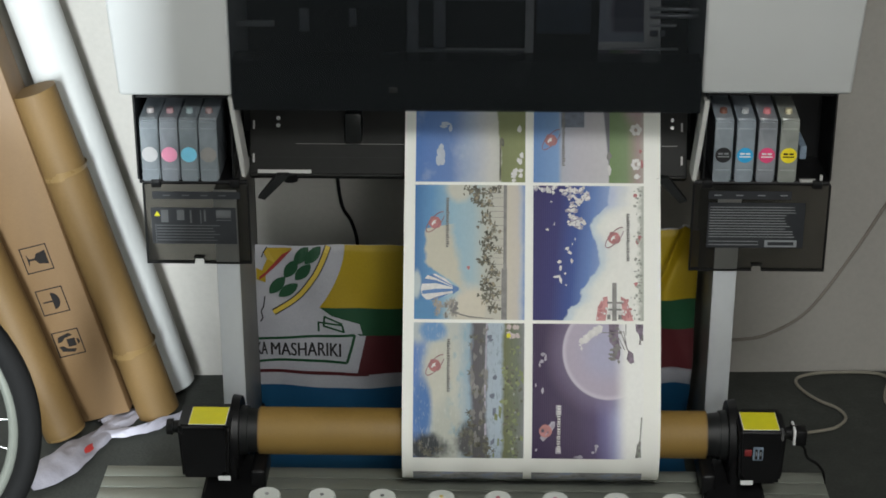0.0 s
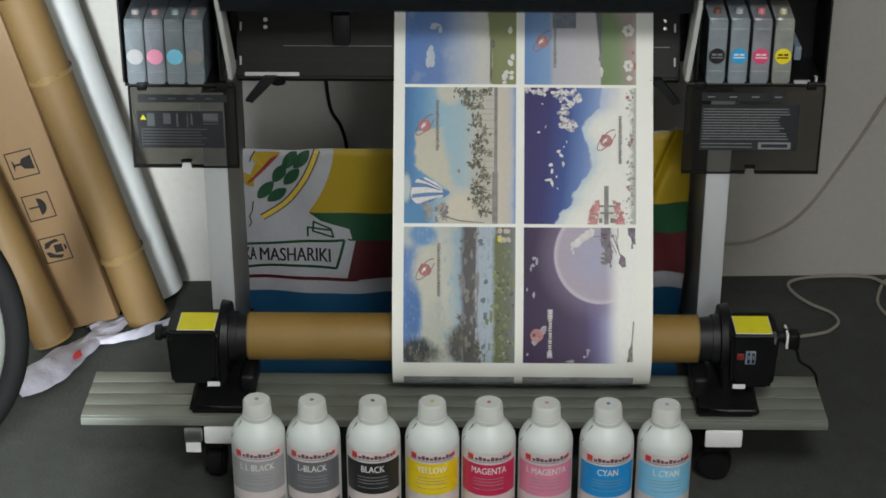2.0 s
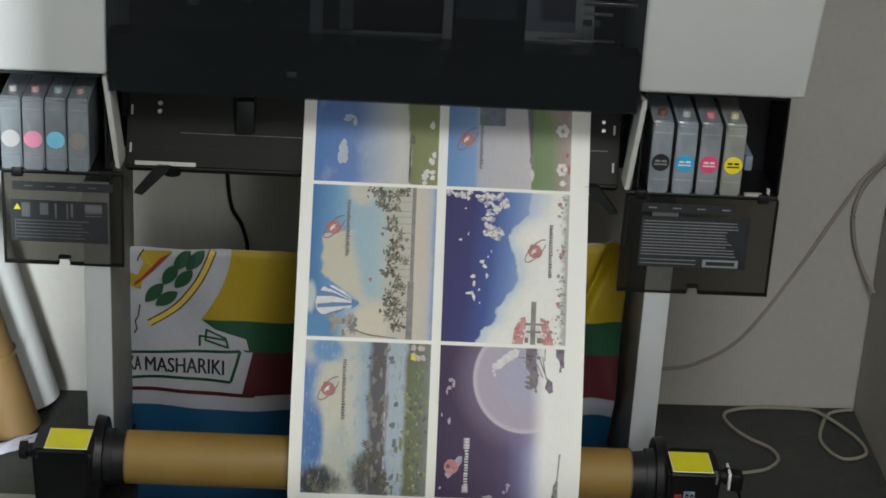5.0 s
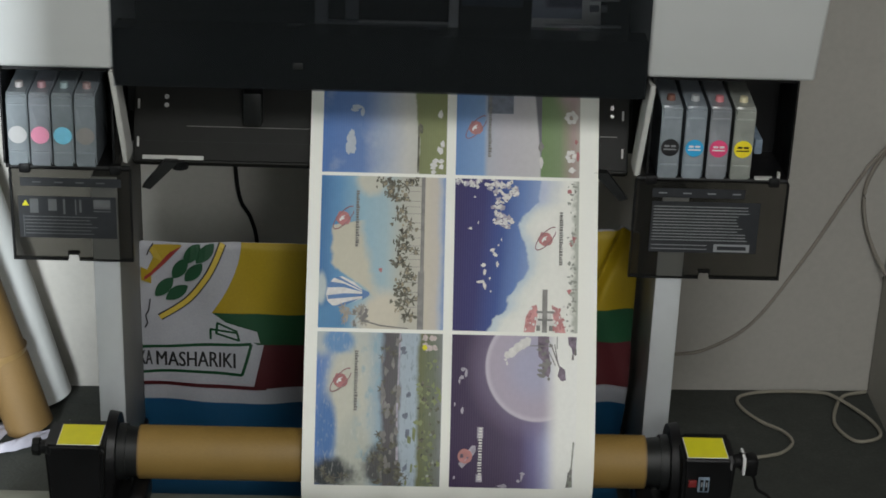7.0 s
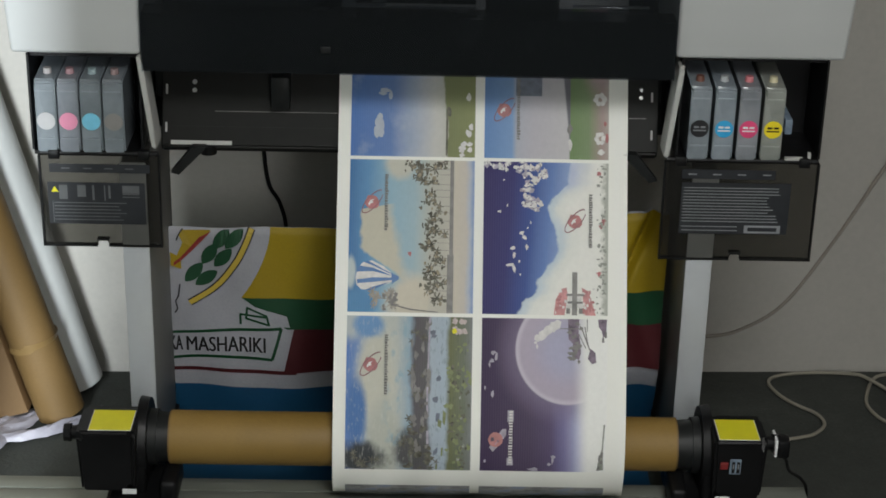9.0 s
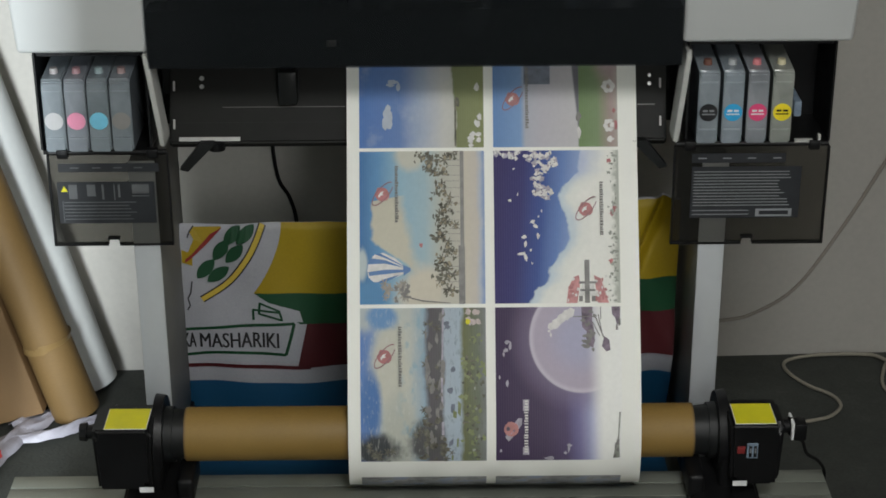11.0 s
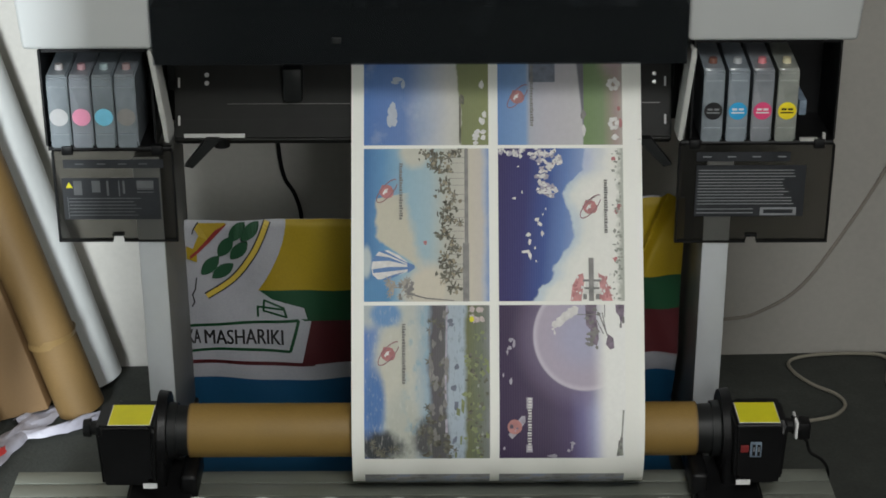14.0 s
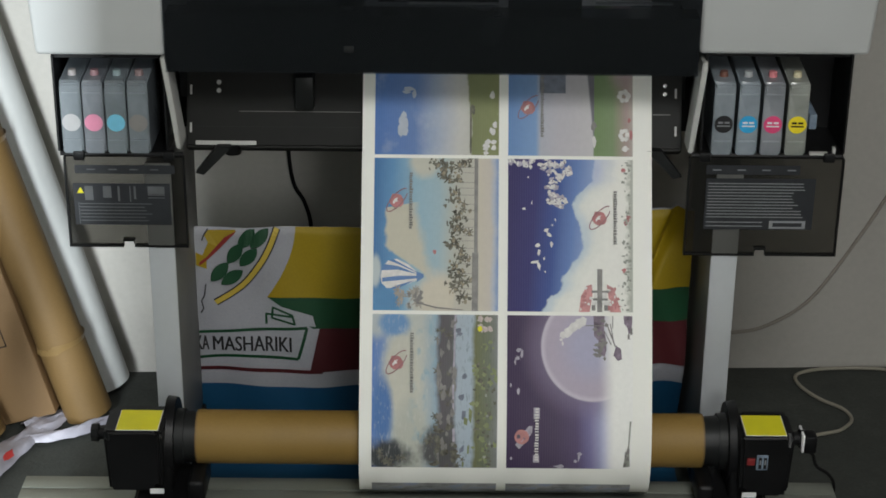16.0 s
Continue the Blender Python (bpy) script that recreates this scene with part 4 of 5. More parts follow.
def logo(mark, u, v, text_u, v0, v1, ink):
    mark("logo", [disc(u, v, 0.058, 0.047, 14, 0.16, random.Random(5))], M["logo"])
    mark("logo_centre", [[(u - 0.03, v + 0.012), (u - 0.012, v - 0.010), (u + 0.018, v - 0.018), (u + 0.004, v - 0.004), (u + 0.012, v + 0.008), (u - 0.010, v + 0.012), (u - 0.022, v + 0.026)]], M["pwhite"])
    arc = []
    for k in range(19):
        a = 0.5 + 5.6 * k / 18
        ex, ey = 0.112 * math.cos(a), 0.044 * math.sin(a)
        arc.append((u + 0.005 + 0.72 * ex + 0.5 * ey, v - 0.62 * ex + 0.72 * ey))
    for a, b in zip(arc, arc[1:]):
        d = Vector((b[0] - a[0], b[1] - a[1])).normalized() * 0.0035
        mark("logo_ring", [[(a[0] - d.y, a[1] + d.x), (a[0] + d.y, a[1] - d.x), (b[0] + d.y, b[1] - d.x), (b[0] - d.y, b[1] + d.x)]], M["pring"])
    r = random.Random(int(u * 1000))
    bars, p = [], v0
    while p < v1:
        d = r.uniform(0.008, 0.016)
        bars.append(bar(text_u - 0.016, text_u + r.uniform(0.004, 0.014), p, p + d))
        p += d + r.uniform(0.003, 0.006)
    mark("text_bar", bars, ink)


def star(u, v, r, rnd):
    """A palm crown: narrow fronds round one point."""
    n, pts = rnd.choice((5, 6, 7)), []
    for k in range(n):
        a = 2 * math.pi * (k + rnd.uniform(-0.2, 0.2)) / n
        for da, f in ((-0.16, 0.75), (0.0, rnd.uniform(0.8, 1.15)), (0.16, 0.7), (0.45, 0.22)):
            pts.append((u + r * f * math.cos(a + da), v + 0.83 * r * f * math.sin(a + da)))
    return pts


R = random.Random(11)
mk2 = panel(0, 2, a_beach, "beach picture with palms and a balloon")
trees = []
for v, u, n in [(0.04, 0.50, 5), (0.06, 0.60, 6), (0.13, 0.66, 5), (0.22, 0.65, 3), (0.28, 0.63, 5), (0.38, 0.70, 6), (0.44, 0.64, 5), (0.50, 0.66, 4), (0.56, 0.63, 5), (0.62, 0.70, 3), (0.68, 0.72, 5), (0.74, 0.66, 5), (0.80, 0.64, 4), (0.84, 0.67, 5), (0.92, 0.72, 4), (0.02, 0.72, 5), (0.10, 0.56, 4)]:
    for _ in range(n * 3):
        trees.append(disc(u + R.uniform(-0.06, 0.06), v + R.uniform(-0.032, 0.032), R.uniform(0.005, 0.018), R.uniform(0.005, 0.016), 8, 0.6, R))
mk2("printed_palm", trees, M["foliage"])
mk2("printed_frond", [star(u + R.uniform(-0.03, 0.03), v + R.uniform(-0.02, 0.02), R.uniform(0.035, 0.055), R) for v, u in [(0.05, 0.56), (0.10, 0.52), (0.15, 0.60), (0.06, 0.66)] + [(0.24 + 0.052 * i, 0.645 + 0.05 * (i % 3)) for i in range(14)]], M["foliage"])
mk2("printed_crown", [disc(u + R.uniform(-0.05, 0.05), v + R.uniform(-0.03, 0.03), R.uniform(0.006, 0.016), R.uniform(0.006, 0.014), 8, 0.6, R) for v, u in [(0.05, 0.55), (0.09, 0.60), (0.13, 0.64), (0.03, 0.70)] + [(0.24 + 0.052 * i, 0.66 + 0.04 * (i % 3)) for i in range(14)] for _ in range(4)], M["ptan"])
mk2("printed_trunk", [bar(u0, 0.81, v, v + 0.0025) for v, u0 in [(0.05 * i + R.uniform(-0.01, 0.01) + 0.05, R.uniform(0.66, 0.72)) for i in range(18)]], M["pgrey"])
mk2("printed_shoreline", [bar(0.805, 0.835, 0.0, 0.62), bar(0.79, 0.84, 0.62, 1.0)], M["pgrey"])
balloon = [(0.06, 0.78), (0.075, 0.72), (0.12, 0.675), (0.19, 0.665), (0.28, 0.70), (0.36, 0.755), (0.40, 0.775), (0.36, 0.80), (0.27, 0.83), (0.18, 0.855), (0.11, 0.855), (0.07, 0.825)]
mk2("printed_balloon", [balloon], M["pwhite"])
mk2("printed_stripe", [[(0.12, 0.675), (0.16, 0.667), (0.36, 0.755), (0.33, 0.748), (0.19, 0.695)], [(0.062, 0.74), (0.09, 0.70), (0.2, 0.712), (0.36, 0.765), (0.2, 0.735)], [(0.07, 0.79), (0.2, 0.775), (0.38, 0.775), (0.36, 0.79), (0.2, 0.805), (0.075, 0.815)], [(0.13, 0.86), (0.2, 0.835), (0.33, 0.805), (0.2, 0.858)], [(0.345, 0.745), (0.405, 0.765), (0.405, 0.785), (0.35, 0.815)]], M["pblue"])
mk2("printed_bush", [star(0.27 + R.uniform(-0.08, 0.10), 0.92 + R.uniform(-0.06, 0.05), R.uniform(0.02, 0.055), R) for _ in range(22)], M["pbrown"])
mk2("printed_bush", [disc(0.33 + R.uniform(-0.05, 0.06), 0.93 + R.uniform(-0.05, 0.05), R.uniform(0.008, 0.022), R.uniform(0.006, 0.018), 9, 0.6, R) for _ in range(16)], M["pgrey"])
mk2("printed_branch", [[(0.36, 0.945), (0.5, 0.975), (0.72, 0.992), (0.72, 0.998), (0.5, 0.985), (0.36, 0.955)]], M["pgrey"])
mk2("printed_dot", [disc(0.49, 0.615, 0.016, 0.016, 9, 0.4, R)], M["logo"])
logo(mk2, 0.18, 0.28, 0.30, 0.10, 0.46, M["pgrey"])

mk2 = panel(1, 2, a_clouds, "night-blue sky picture with white clouds and birds")
spray = [(0.04, 0.01), (0.10, 0.02), (0.15, 0.035), (0.20, 0.015), (0.27, 0.045), (0.33, 0.02), (0.38, 0.04), (0.44, 0.03), (0.47, 0.07), (0.35, 0.09), (0.42, 0.11), (0.46, 0.09), (0.36, 0.14), (0.41, 0.13), (0.34, 0.19), (0.37, 0.17), (0.36, 0.23), (0.40, 0.26), (0.44, 0.27), (0.38, 0.29), (0.34, 0.28), (0.42, 0.30)]
mk2("printed_blossom_shade", [disc(u + R.uniform(-0.02, 0.02), v + R.uniform(-0.015, 0.015), R.uniform(0.018, 0.034), R.uniform(0.014, 0.024), 9, 0.5, R) for u, v in spray], M["pmist"])
mk2("printed_blossom", [disc(u + R.uniform(-0.03, 0.03), v + R.uniform(-0.018, 0.018), R.uniform(0.008, 0.021), R.uniform(0.006, 0.015), 7, 0.55, R) for u, v in spray for _ in range(5)], M["pwhite"])
mk2("printed_blossom_heart", [disc(u + R.uniform(-0.02, 0.02), v + R.uniform(-0.012, 0.012), 0.005, 0.004, 6, 0.4, R) for u, v in spray for _ in range(2)], M["pviolet"])
mk2("printed_bird", [disc(u, v, a, b, 7, 0.5, R) for u, v, a, b in [(0.31, 0.47, 0.02, 0.016), (0.33, 0.50, 0.018, 0.014), (0.35, 0.56, 0.014, 0.016), (0.24, 0.57, 0.022, 0.012), (0.25, 0.61, 0.014, 0.02), (0.21, 0.68, 0.04, 0.014), (0.245, 0.70, 0.014, 0.03), (0.29, 0.655, 0.007, 0.012), (0.13, 0.33, 0.016, 0.010), (0.19, 0.29, 0.008, 0.014), (0.16, 0.12, 0.008, 0.006), (0.38, 0.40, 0.006, 0.01), (0.355, 0.435, 0.006, 0.006), (0.30, 0.74, 0.006, 0.008)]], M["pwhite"])
mk2("printed_roof", [[(0.57, 1.0), (0.585, 0.90), (0.63, 0.83), (0.67, 0.82), (0.68, 0.87), (0.655, 1.0)], [(0.79, 0.82), (0.84, 0.84), (0.87, 0.90), (0.905, 1.0), (0.82, 1.0), (0.80, 0.88)]], M["proof"])
mk2("printed_tile", [disc(R.choice((0.61, 0.64, 0.83, 0.86)) + R.uniform(-0.03, 0.03), R.uniform(0.84, 0.985), R.uniform(0.008, 0.02), R.uniform(0.006, 0.014), 8, 0.6, R) for _ in range(16)], M["logo"])
mk2("printed_tile", [disc(R.choice((0.60, 0.66, 0.81, 0.87)) + R.uniform(-0.02, 0.03), R.uniform(0.83, 0.99), R.uniform(0.006, 0.014), R.uniform(0.006, 0.012), 8, 0.6, R) for _ in range(12)], M["pwhite"])
mk2("printed_gate", [bar(0.67, 0.81, 0.86, 0.875), bar(0.68, 0.80, 0.91, 0.925), bar(0.67, 0.70, 0.955, 0.99), bar(0.77, 0.80, 0.955, 0.99), bar(0.715, 0.755, 0.72, 1.0)], M["pgrey"])
mk2("printed_gate_light", [bar(0.69, 0.715, 0.877, 0.908), bar(0.757, 0.79, 0.877, 0.908), bar(0.67, 0.713, 0.928, 0.953), bar(0.757, 0.81, 0.928, 0.953)], M["pwhite"])
mk2("printed_flower", [disc(u, v, 0.018, 0.013, 9, 0.6, R) for u, v in [(0.92, 0.07), (0.95, 0.40), (0.94, 0.42), (0.93, 0.73), (0.96, 0.38)]], M["logo"])
mk2("printed_leaf", [disc(0.97 + R.uniform(-0.06, 0.01), R.uniform(0.0, 1.0), R.uniform(0.004, 0.016), R.uniform(0.004, 0.012), 8, 0.6, R) for _ in range(60)], M["psage"])
logo(mk2, 0.73, 0.385, 0.86, 0.21, 0.56, M["pgrey"])

mk2 = panel(0, 3, a_shore, "hazy lake shore picture with trees")
mk2("printed_bird", [disc(u, v, 0.022, 0.022, 8, 0.55, R) for u, v in [(0.69, 0.12), (0.735, 0.40), (0.71, 0.53), (0.69, 0.10)]], M["pslate"])
mk2("printed_tree", [star(u + R.uniform(-0.07, 0.07), v + R.uniform(-0.05, 0.05), R.uniform(0.02, 0.045), R) for u, v in [(0.08, 0.93)] * 7 + [(0.2, 0.97)] * 5 + [(0.5, 0.80)] * 6 + [(0.6, 0.88)] * 6 + [(0.68, 0.95)] * 4 + [(0.57, 0.15)] * 4 + [(0.58, 0.35)] * 4 + [(0.6, 0.55)] * 4 + [(0.57, 0.7)] * 5], M["foliage"])
mk2("printed_boat", [[(0.72, 0.62), (0.75, 0.62), (0.735, 0.88), (0.70, 0.9)]], M["pslate"])
mk2("printed_bank", [disc(R.uniform(0.52, 0.66), R.uniform(0.02, 0.98), R.uniform(0.008, 0.022), R.uniform(0.012, 0.04), 8, 0.6, R) for _ in range(34)], M["pgrey"])
mk2("printed_bank", [disc(R.uniform(0.50, 0.70), R.uniform(0.72, 0.99), R.uniform(0.012, 0.034), R.uniform(0.010, 0.026), 8, 0.6, R) for _ in range(16)], M["foliage"])
mk2("printed_jetty", [[(0.655, 0.0), (0.667, 0.0), (0.655, 0.50), (0.665, 0.82), (0.645, 0.82), (0.640, 0.50)]], M["pmist"])
mk2("printed_reed", [[(0.735, 0.66), (0.765, 0.67), (0.735, 0.99), (0.72, 0.99)], [(0.775, 0.60), (0.80, 0.62), (0.775, 0.90), (0.762, 0.90)]], M["pgreen"])
mk2("printed_herb", [disc(R.uniform(0.80, 0.99), R.uniform(0.14, 0.98), R.uniform(0.006, 0.022), R.uniform(0.006, 0.02), 8, 0.6, R) for _ in range(46)], M["pgreen"])
mk2("printed_herb", [disc(R.uniform(0.82, 0.99), R.uniform(0.30, 0.98), R.uniform(0.006, 0.02), R.uniform(0.006, 0.018), 8, 0.6, R) for _ in range(30)], M["foliage"])
mk2("printed_blossom", [disc(0.90 + R.uniform(-0.05, 0.05), 0.055 + R.uniform(-0.035, 0.04), 0.022, 0.018, 9, 0.4, R) for _ in range(9)], M["pblush"])
mk2("printed_blossom", [disc(u, v, R.uniform(0.008, 0.018), R.uniform(0.007, 0.014), 8, 0.5, R) for u, v in [(0.91, 0.52), (0.92, 0.65), (0.94, 0.83), (0.90, 0.92)]], M["psage"])
mk2("printed_centre", [disc(0.86, 0.09, 0.02, 0.016, 9, 0.4, R)], M["sticker"])
logo(mk2, 0.19, 0.31, 0.32, 0.12, 0.50, M["pgrey"])

mk2 = panel(1, 3, a_moon, "purple night picture with a large pale moon")
mk2("printed_smoke", [disc(0.445 + 0.017 * i + R.uniform(-0.01, 0.01), 0.125 - 0.010 * i, 0.026 + 0.002 * i, 0.026, 9, 0.35, R) for i in range(10)] + [disc(0.43, 0.155, 0.012, 0.012, 8, 0.4, R), disc(0.44, 0.18, 0.008, 0.014, 8, 0.4, R)], M["pwhite"])
mk2("printed_tower", [[(0.685, 0.0), (0.775, 0.0), (0.77, 0.09), (0.785, 0.15), (0.79, 0.22), (0.775, 0.265), (0.735, 0.25), (0.72, 0.20), (0.725, 0.16), (0.69, 0.13)], [(0.865, 0.19), (0.905, 0.215), (0.912, 0.28), (0.88, 0.29), (0.845, 0.255)], [(0.925, 0.0), (0.995, 0.0), (0.99, 0.10), (0.965, 0.12), (0.955, 0.075), (0.93, 0.05)]], M["pviolet"])
mk2("printed_tower", [disc(0.74 + R.uniform(-0.04, 0.05), R.uniform(0.02, 0.26), R.uniform(0.010, 0.022), R.uniform(0.010, 0.02), 8, 0.6, R) for _ in range(16)] + [disc(0.965, 0.135, 0.014, 0.02, 8, 0.5, R), disc(0.985, 0.10, 0.012, 0.02, 8, 0.5, R), disc(0.775, 0.275, 0.010, 0.014, 8, 0.4, R)], M["pgrey"])
mk2("printed_girder", [bar(0.62, 0.80, 0.060, 0.066), [(0.79, 0.06), (0.80, 0.06), (0.865, 0.20), (0.855, 0.20)], [(0.815, 0.05), (0.823, 0.05), (0.85, 0.17), (0.842, 0.17)], [(0.77, 0.10), (0.775, 0.095), (0.83, 0.185), (0.825, 0.19)], bar(0.835, 0.842, 0.0, 0.08)], M["pgrey"])
mk2("printed_wisp", [disc(u, v, a, b, 9, 0.5, R) for u, v, a, b in [(0.09, 0.225, 0.020, 0.012), (0.115, 0.25, 0.010, 0.024), (0.085, 0.275, 0.018, 0.012), (0.065, 0.30, 0.008, 0.018), (0.09, 0.49, 0.014, 0.018), (0.03, 0.45, 0.007, 0.012), (0.58, 0.895, 0.018, 0.012), (0.575, 0.92, 0.010, 0.022), (0.55, 0.945, 0.012, 0.010), (0.43, 0.985, 0.045, 0.013), (0.04, 0.93, 0.008, 0.010)]], M["pmist"])
mk2("printed_signpost", [[(0.975, 0.68), (0.99, 0.68), (0.975, 0.86), (0.985, 0.98), (0.93, 0.985), (0.945, 0.90), (0.965, 0.84)]], M["psage"])
mk2("printed_signpost", [disc(0.957 + R.uniform(-0.02, 0.02), R.uniform(0.86, 0.98), 0.010, 0.012, 8, 0.5, R) for _ in range(8)], M["pgrey"])
mk2("logo_ring", [[(0.07, 0.835), (0.10, 0.865), (0.14, 0.83), (0.205, 0.755), (0.205, 0.715), (0.175, 0.715), (0.15, 0.74), (0.17, 0.76), (0.12, 0.82)]], M["pmist"])
mk2("logo", [disc(0.12, 0.785, 0.058, 0.048, 16, 0.05, R)], M["plogo"])
mk2("logo_centre", [disc(0.095, 0.785, 0.016, 0.014, 9, 0.3, R), disc(0.14, 0.795, 0.010, 0.008, 8, 0.3, R)], M["pviolet"])
mk2("text_panel", [bar(0.213, 0.262, 0.595, 0.955)], M["pmist"])
mk2("text_bar", [bar(0.222 + R.uniform(0, 0.006), 0.254, 0.600 + 0.0183 * k, 0.600 + 0.0183 * k + R.uniform(0.008, 0.014)) for k in range(19)], M["pwhite"])

mk2 = panel(0, 1, a_sky, "blue sky picture over a green field")
mk2("printed_cloud", [disc(0.225 + R.uniform(-0.022, 0.022), 0.80 + R.uniform(-0.035, 0.05), 0.026, 0.032, 12, 0.2, R) for _ in range(8)] + [disc(0.235, 0.735, 0.024, 0.022, 10, 0.25, R)], M["pcloud"])
mk2("printed_bird", [disc(0.27, 0.565, 0.050, 0.016, 9, 0.4, R), disc(0.315, 0.60, 0.014, 0.032, 9, 0.3, R), disc(0.25, 0.585, 0.03, 0.010, 8, 0.4, R)], M["pcloud"])
mk2("printed_tree", [disc(0.79, 0.70, 0.022, 0.035, 9, 0.3, R), bar(0.765, 0.78, 0.68, 0.99)] + [disc(0.70 + R.uniform(-0.05, 0.06), 0.30 + R.uniform(-0.05, 0.03), 0.022, 0.018, 9, 0.5, R) for _ in range(8)], M["foliage"])
mk2("printed_flower", [disc(0.97 - R.uniform(0, 0.03), v, 0.022, 0.022, 9, 0.4, R) for v in (0.60, 0.80, 0.84)] + [disc(0.9 + R.uniform(-0.03, 0.06), R.uniform(0.9, 0.99), 0.02, 0.016, 9, 0.4, R) for _ in range(8)], M["pwhite"])

mk2 = panel(1, 1, a_meadow, "meadow picture with flowers under a pale sky")
mk2("printed_block", [bar(0.25, 0.46, 0.0, 0.585)], M["pslate"])
mk2("printed_post", [disc(0.685, 0.80, 0.025, 0.03, 9, 0.3, R)], M["pgrey"])
petals = [disc(0.93 + 0.035 * math.cos(k), 0.60 + 0.03 * math.sin(k), 0.02, 0.018, 8, 0.3, R) for k in range(0, 7)] + [disc(0.93 + 0.03 * math.cos(k), 0.86 + 0.03 * math.sin(k), 0.02, 0.016, 8, 0.3, R) for k in range(0, 7)] + [disc(0.94, 0.95, 0.03, 0.02, 9, 0.3, R), disc(0.69, 0.9, 0.014, 0.04, 9, 0.3, R)]
mk2("printed_petal", petals, M["pwhite"])
mk2("printed_red_petal", [disc(0.985, 0.86, 0.014, 0.03, 9, 0.3, R), disc(0.97, 0.76, 0.012, 0.02, 9, 0.3, R)], M["logo"])
logo(mk2, 0.155, 0.68, 0.275, 0.38, 0.88, M["pgrey"])
panel(0, 0, a_dusk, "dark brown printed picture")
panel(1, 0, a_coast, "blue and pale printed picture")
for c in (0, 1):
    panel(c, 4, a_dark, "start of the next printed picture")

# ---- flag ----
def on_flag(x, z, lift=0.0):
    e = 0.014 * math.sin(11 * x + 6 * z + 0.6) + 0.008 * math.sin(27 * x - 13 * z) + 0.004 * math.sin(60 * x + 25 * z)
    k = min(1.0, max(0.0, (x - 0.22) / 0.10))
    k = k * k * (3 - 2 * k) * min(1.0, max(0.0, (z - 0.034) / 0.12))
    if x > 0.27:
        e += 0.010 * math.sin(70 * (x - 0.27) + 30 * (z - 0.3)) * min(1, (x - 0.27) / 0.05)
        e += 0.045 * math.exp(-((x - 0.322 - 0.50 * (z - 0.31)) / 0.009) ** 2)
        x = 0.27 + (x - 0.27) * 0.86
    top = 0.006 * max(0.0, (z - 0.400) / 0.011) ** 2
    if lift == 0.0:
        top += 0.006 * min(1.0, max(0.0, (x - 0.23) / 0.03))
    if z < 0.034:
        # the lower end lies forward on the carpet
        q = 0.034 - z
        return (x, 0.36 + 0.4 * e * max(0.0, 1 - q / 0.06) - q - lift, 0.010 + 0.024 * math.exp(-q / 0.024) + 0.003 * (1 + math.sin(23 * x + 40 * q)) * min(1, q / 0.05) + lift)
    rise = k * (0.058 + 0.012 * math.sin(18 * (x - 0.27)) * min(1.0, max(0.0, (z - 0.25) / 0.16)))
    return (x, 0.36 + 0.4 * e + top - lift - 0.085 * k, z + 0.003 * math.sin(9 * x) + rise)


def patch(name, mat, pts=None, x0=0, x1=0, z0=0, z1=0, nx=60, nz=30, lift=0.0, parent=None, edge=None):
    """A piece of cloth: a rectangle whose left edge may run along edge(z)."""
    bm = bmesh.new()
    g = []
    for j in range(nz + 1):
        z = z0 + (z1 - z0) * j / nz
        xl = edge(z) if edge else x0
        g.append([bm.verts.new(on_flag(xl + (x1 - xl) * i / nx, z, lift)) for i in range(nx + 1)])
    for j in range(nz):
        for i in range(nx):
            bm.faces.new((g[j][i], g[j][i + 1], g[j + 1][i + 1], g[j + 1][i]))
    return part(name, bm, mat, parent)


def cloth(name, col):
    w = Net(name)
    a, b = w.noise(9, 4), w.noise(420, 2)
    w.bump(w.noise(14, 4), 0.35, 0.006)
    return w.set(Base_Color=w.ramp(w.math("ADD", w.math("MULTIPLY", a, 0.6), w.math("MULTIPLY", b, 0.4)), [(0.3, tuple(c * 0.86 for c in col)), (0.7, tuple(min(1, c * 1.1) for c in col))]), Roughness=0.62)


FY, FG, FM, FW, FB = cloth("flag_yellow", (0.31, 0.215, 0.002)), cloth("flag_green", (0.004, 0.052, 0.018)), cloth("flag_maroon", (0.064, 0.005, 0.008)), cloth("flag_white", (0.34, 0.345, 0.375)), cloth("flag_blue", (0.003, 0.063, 0.145))
FL, FR = cloth("flag_pale_yellow", (0.52, 0.38, 0.05)), cloth("flag_red", (0.22, 0.02, 0.015))
FK = cloth("flag_black", (0.02, 0.02, 0.022))
flag = patch("flag", FW, x0=-0.395, x1=0.40, z0=-0.20, z1=0.411, nx=200, nz=110)
tagged(flag, "creased yellow, green, maroon, white and blue flag draped on the stand", "flag")
patch("yellow_band", FY, x1=0.40, z0=0.2925, z1=0.411, lift=0.0012, parent=flag, edge=lambda z: -0.277 + 0.047 * (1 - (1 - (z - 0.2925) / 0.1185) ** 1.8), nx=170, nz=40)
patch("green_band", FG, x1=0.40, z0=0.2395, z1=0.2925, lift=0.0012, parent=flag, edge=lambda z: -0.276 + (0.2925 - z) * 1.35, nx=170, nz=20)
patch("maroon_band", FM, x1=0.40, z0=0.163, z1=0.2395, lift=0.0012, parent=flag, edge=lambda z: -0.194 - (0.2395 - z) * 0.22, nx=170, nz=24)
patch("blue_band", FB, x0=-0.395, x1=0.40, z0=-0.20, z1=0.135, lift=0.0012, parent=flag, nx=110, nz=80)
patch("maroon_piping", FM, x0=-0.395, x1=-0.19, z0=0.1605, z1=0.167, lift=0.0016, parent=flag, nx=40, nz=3)


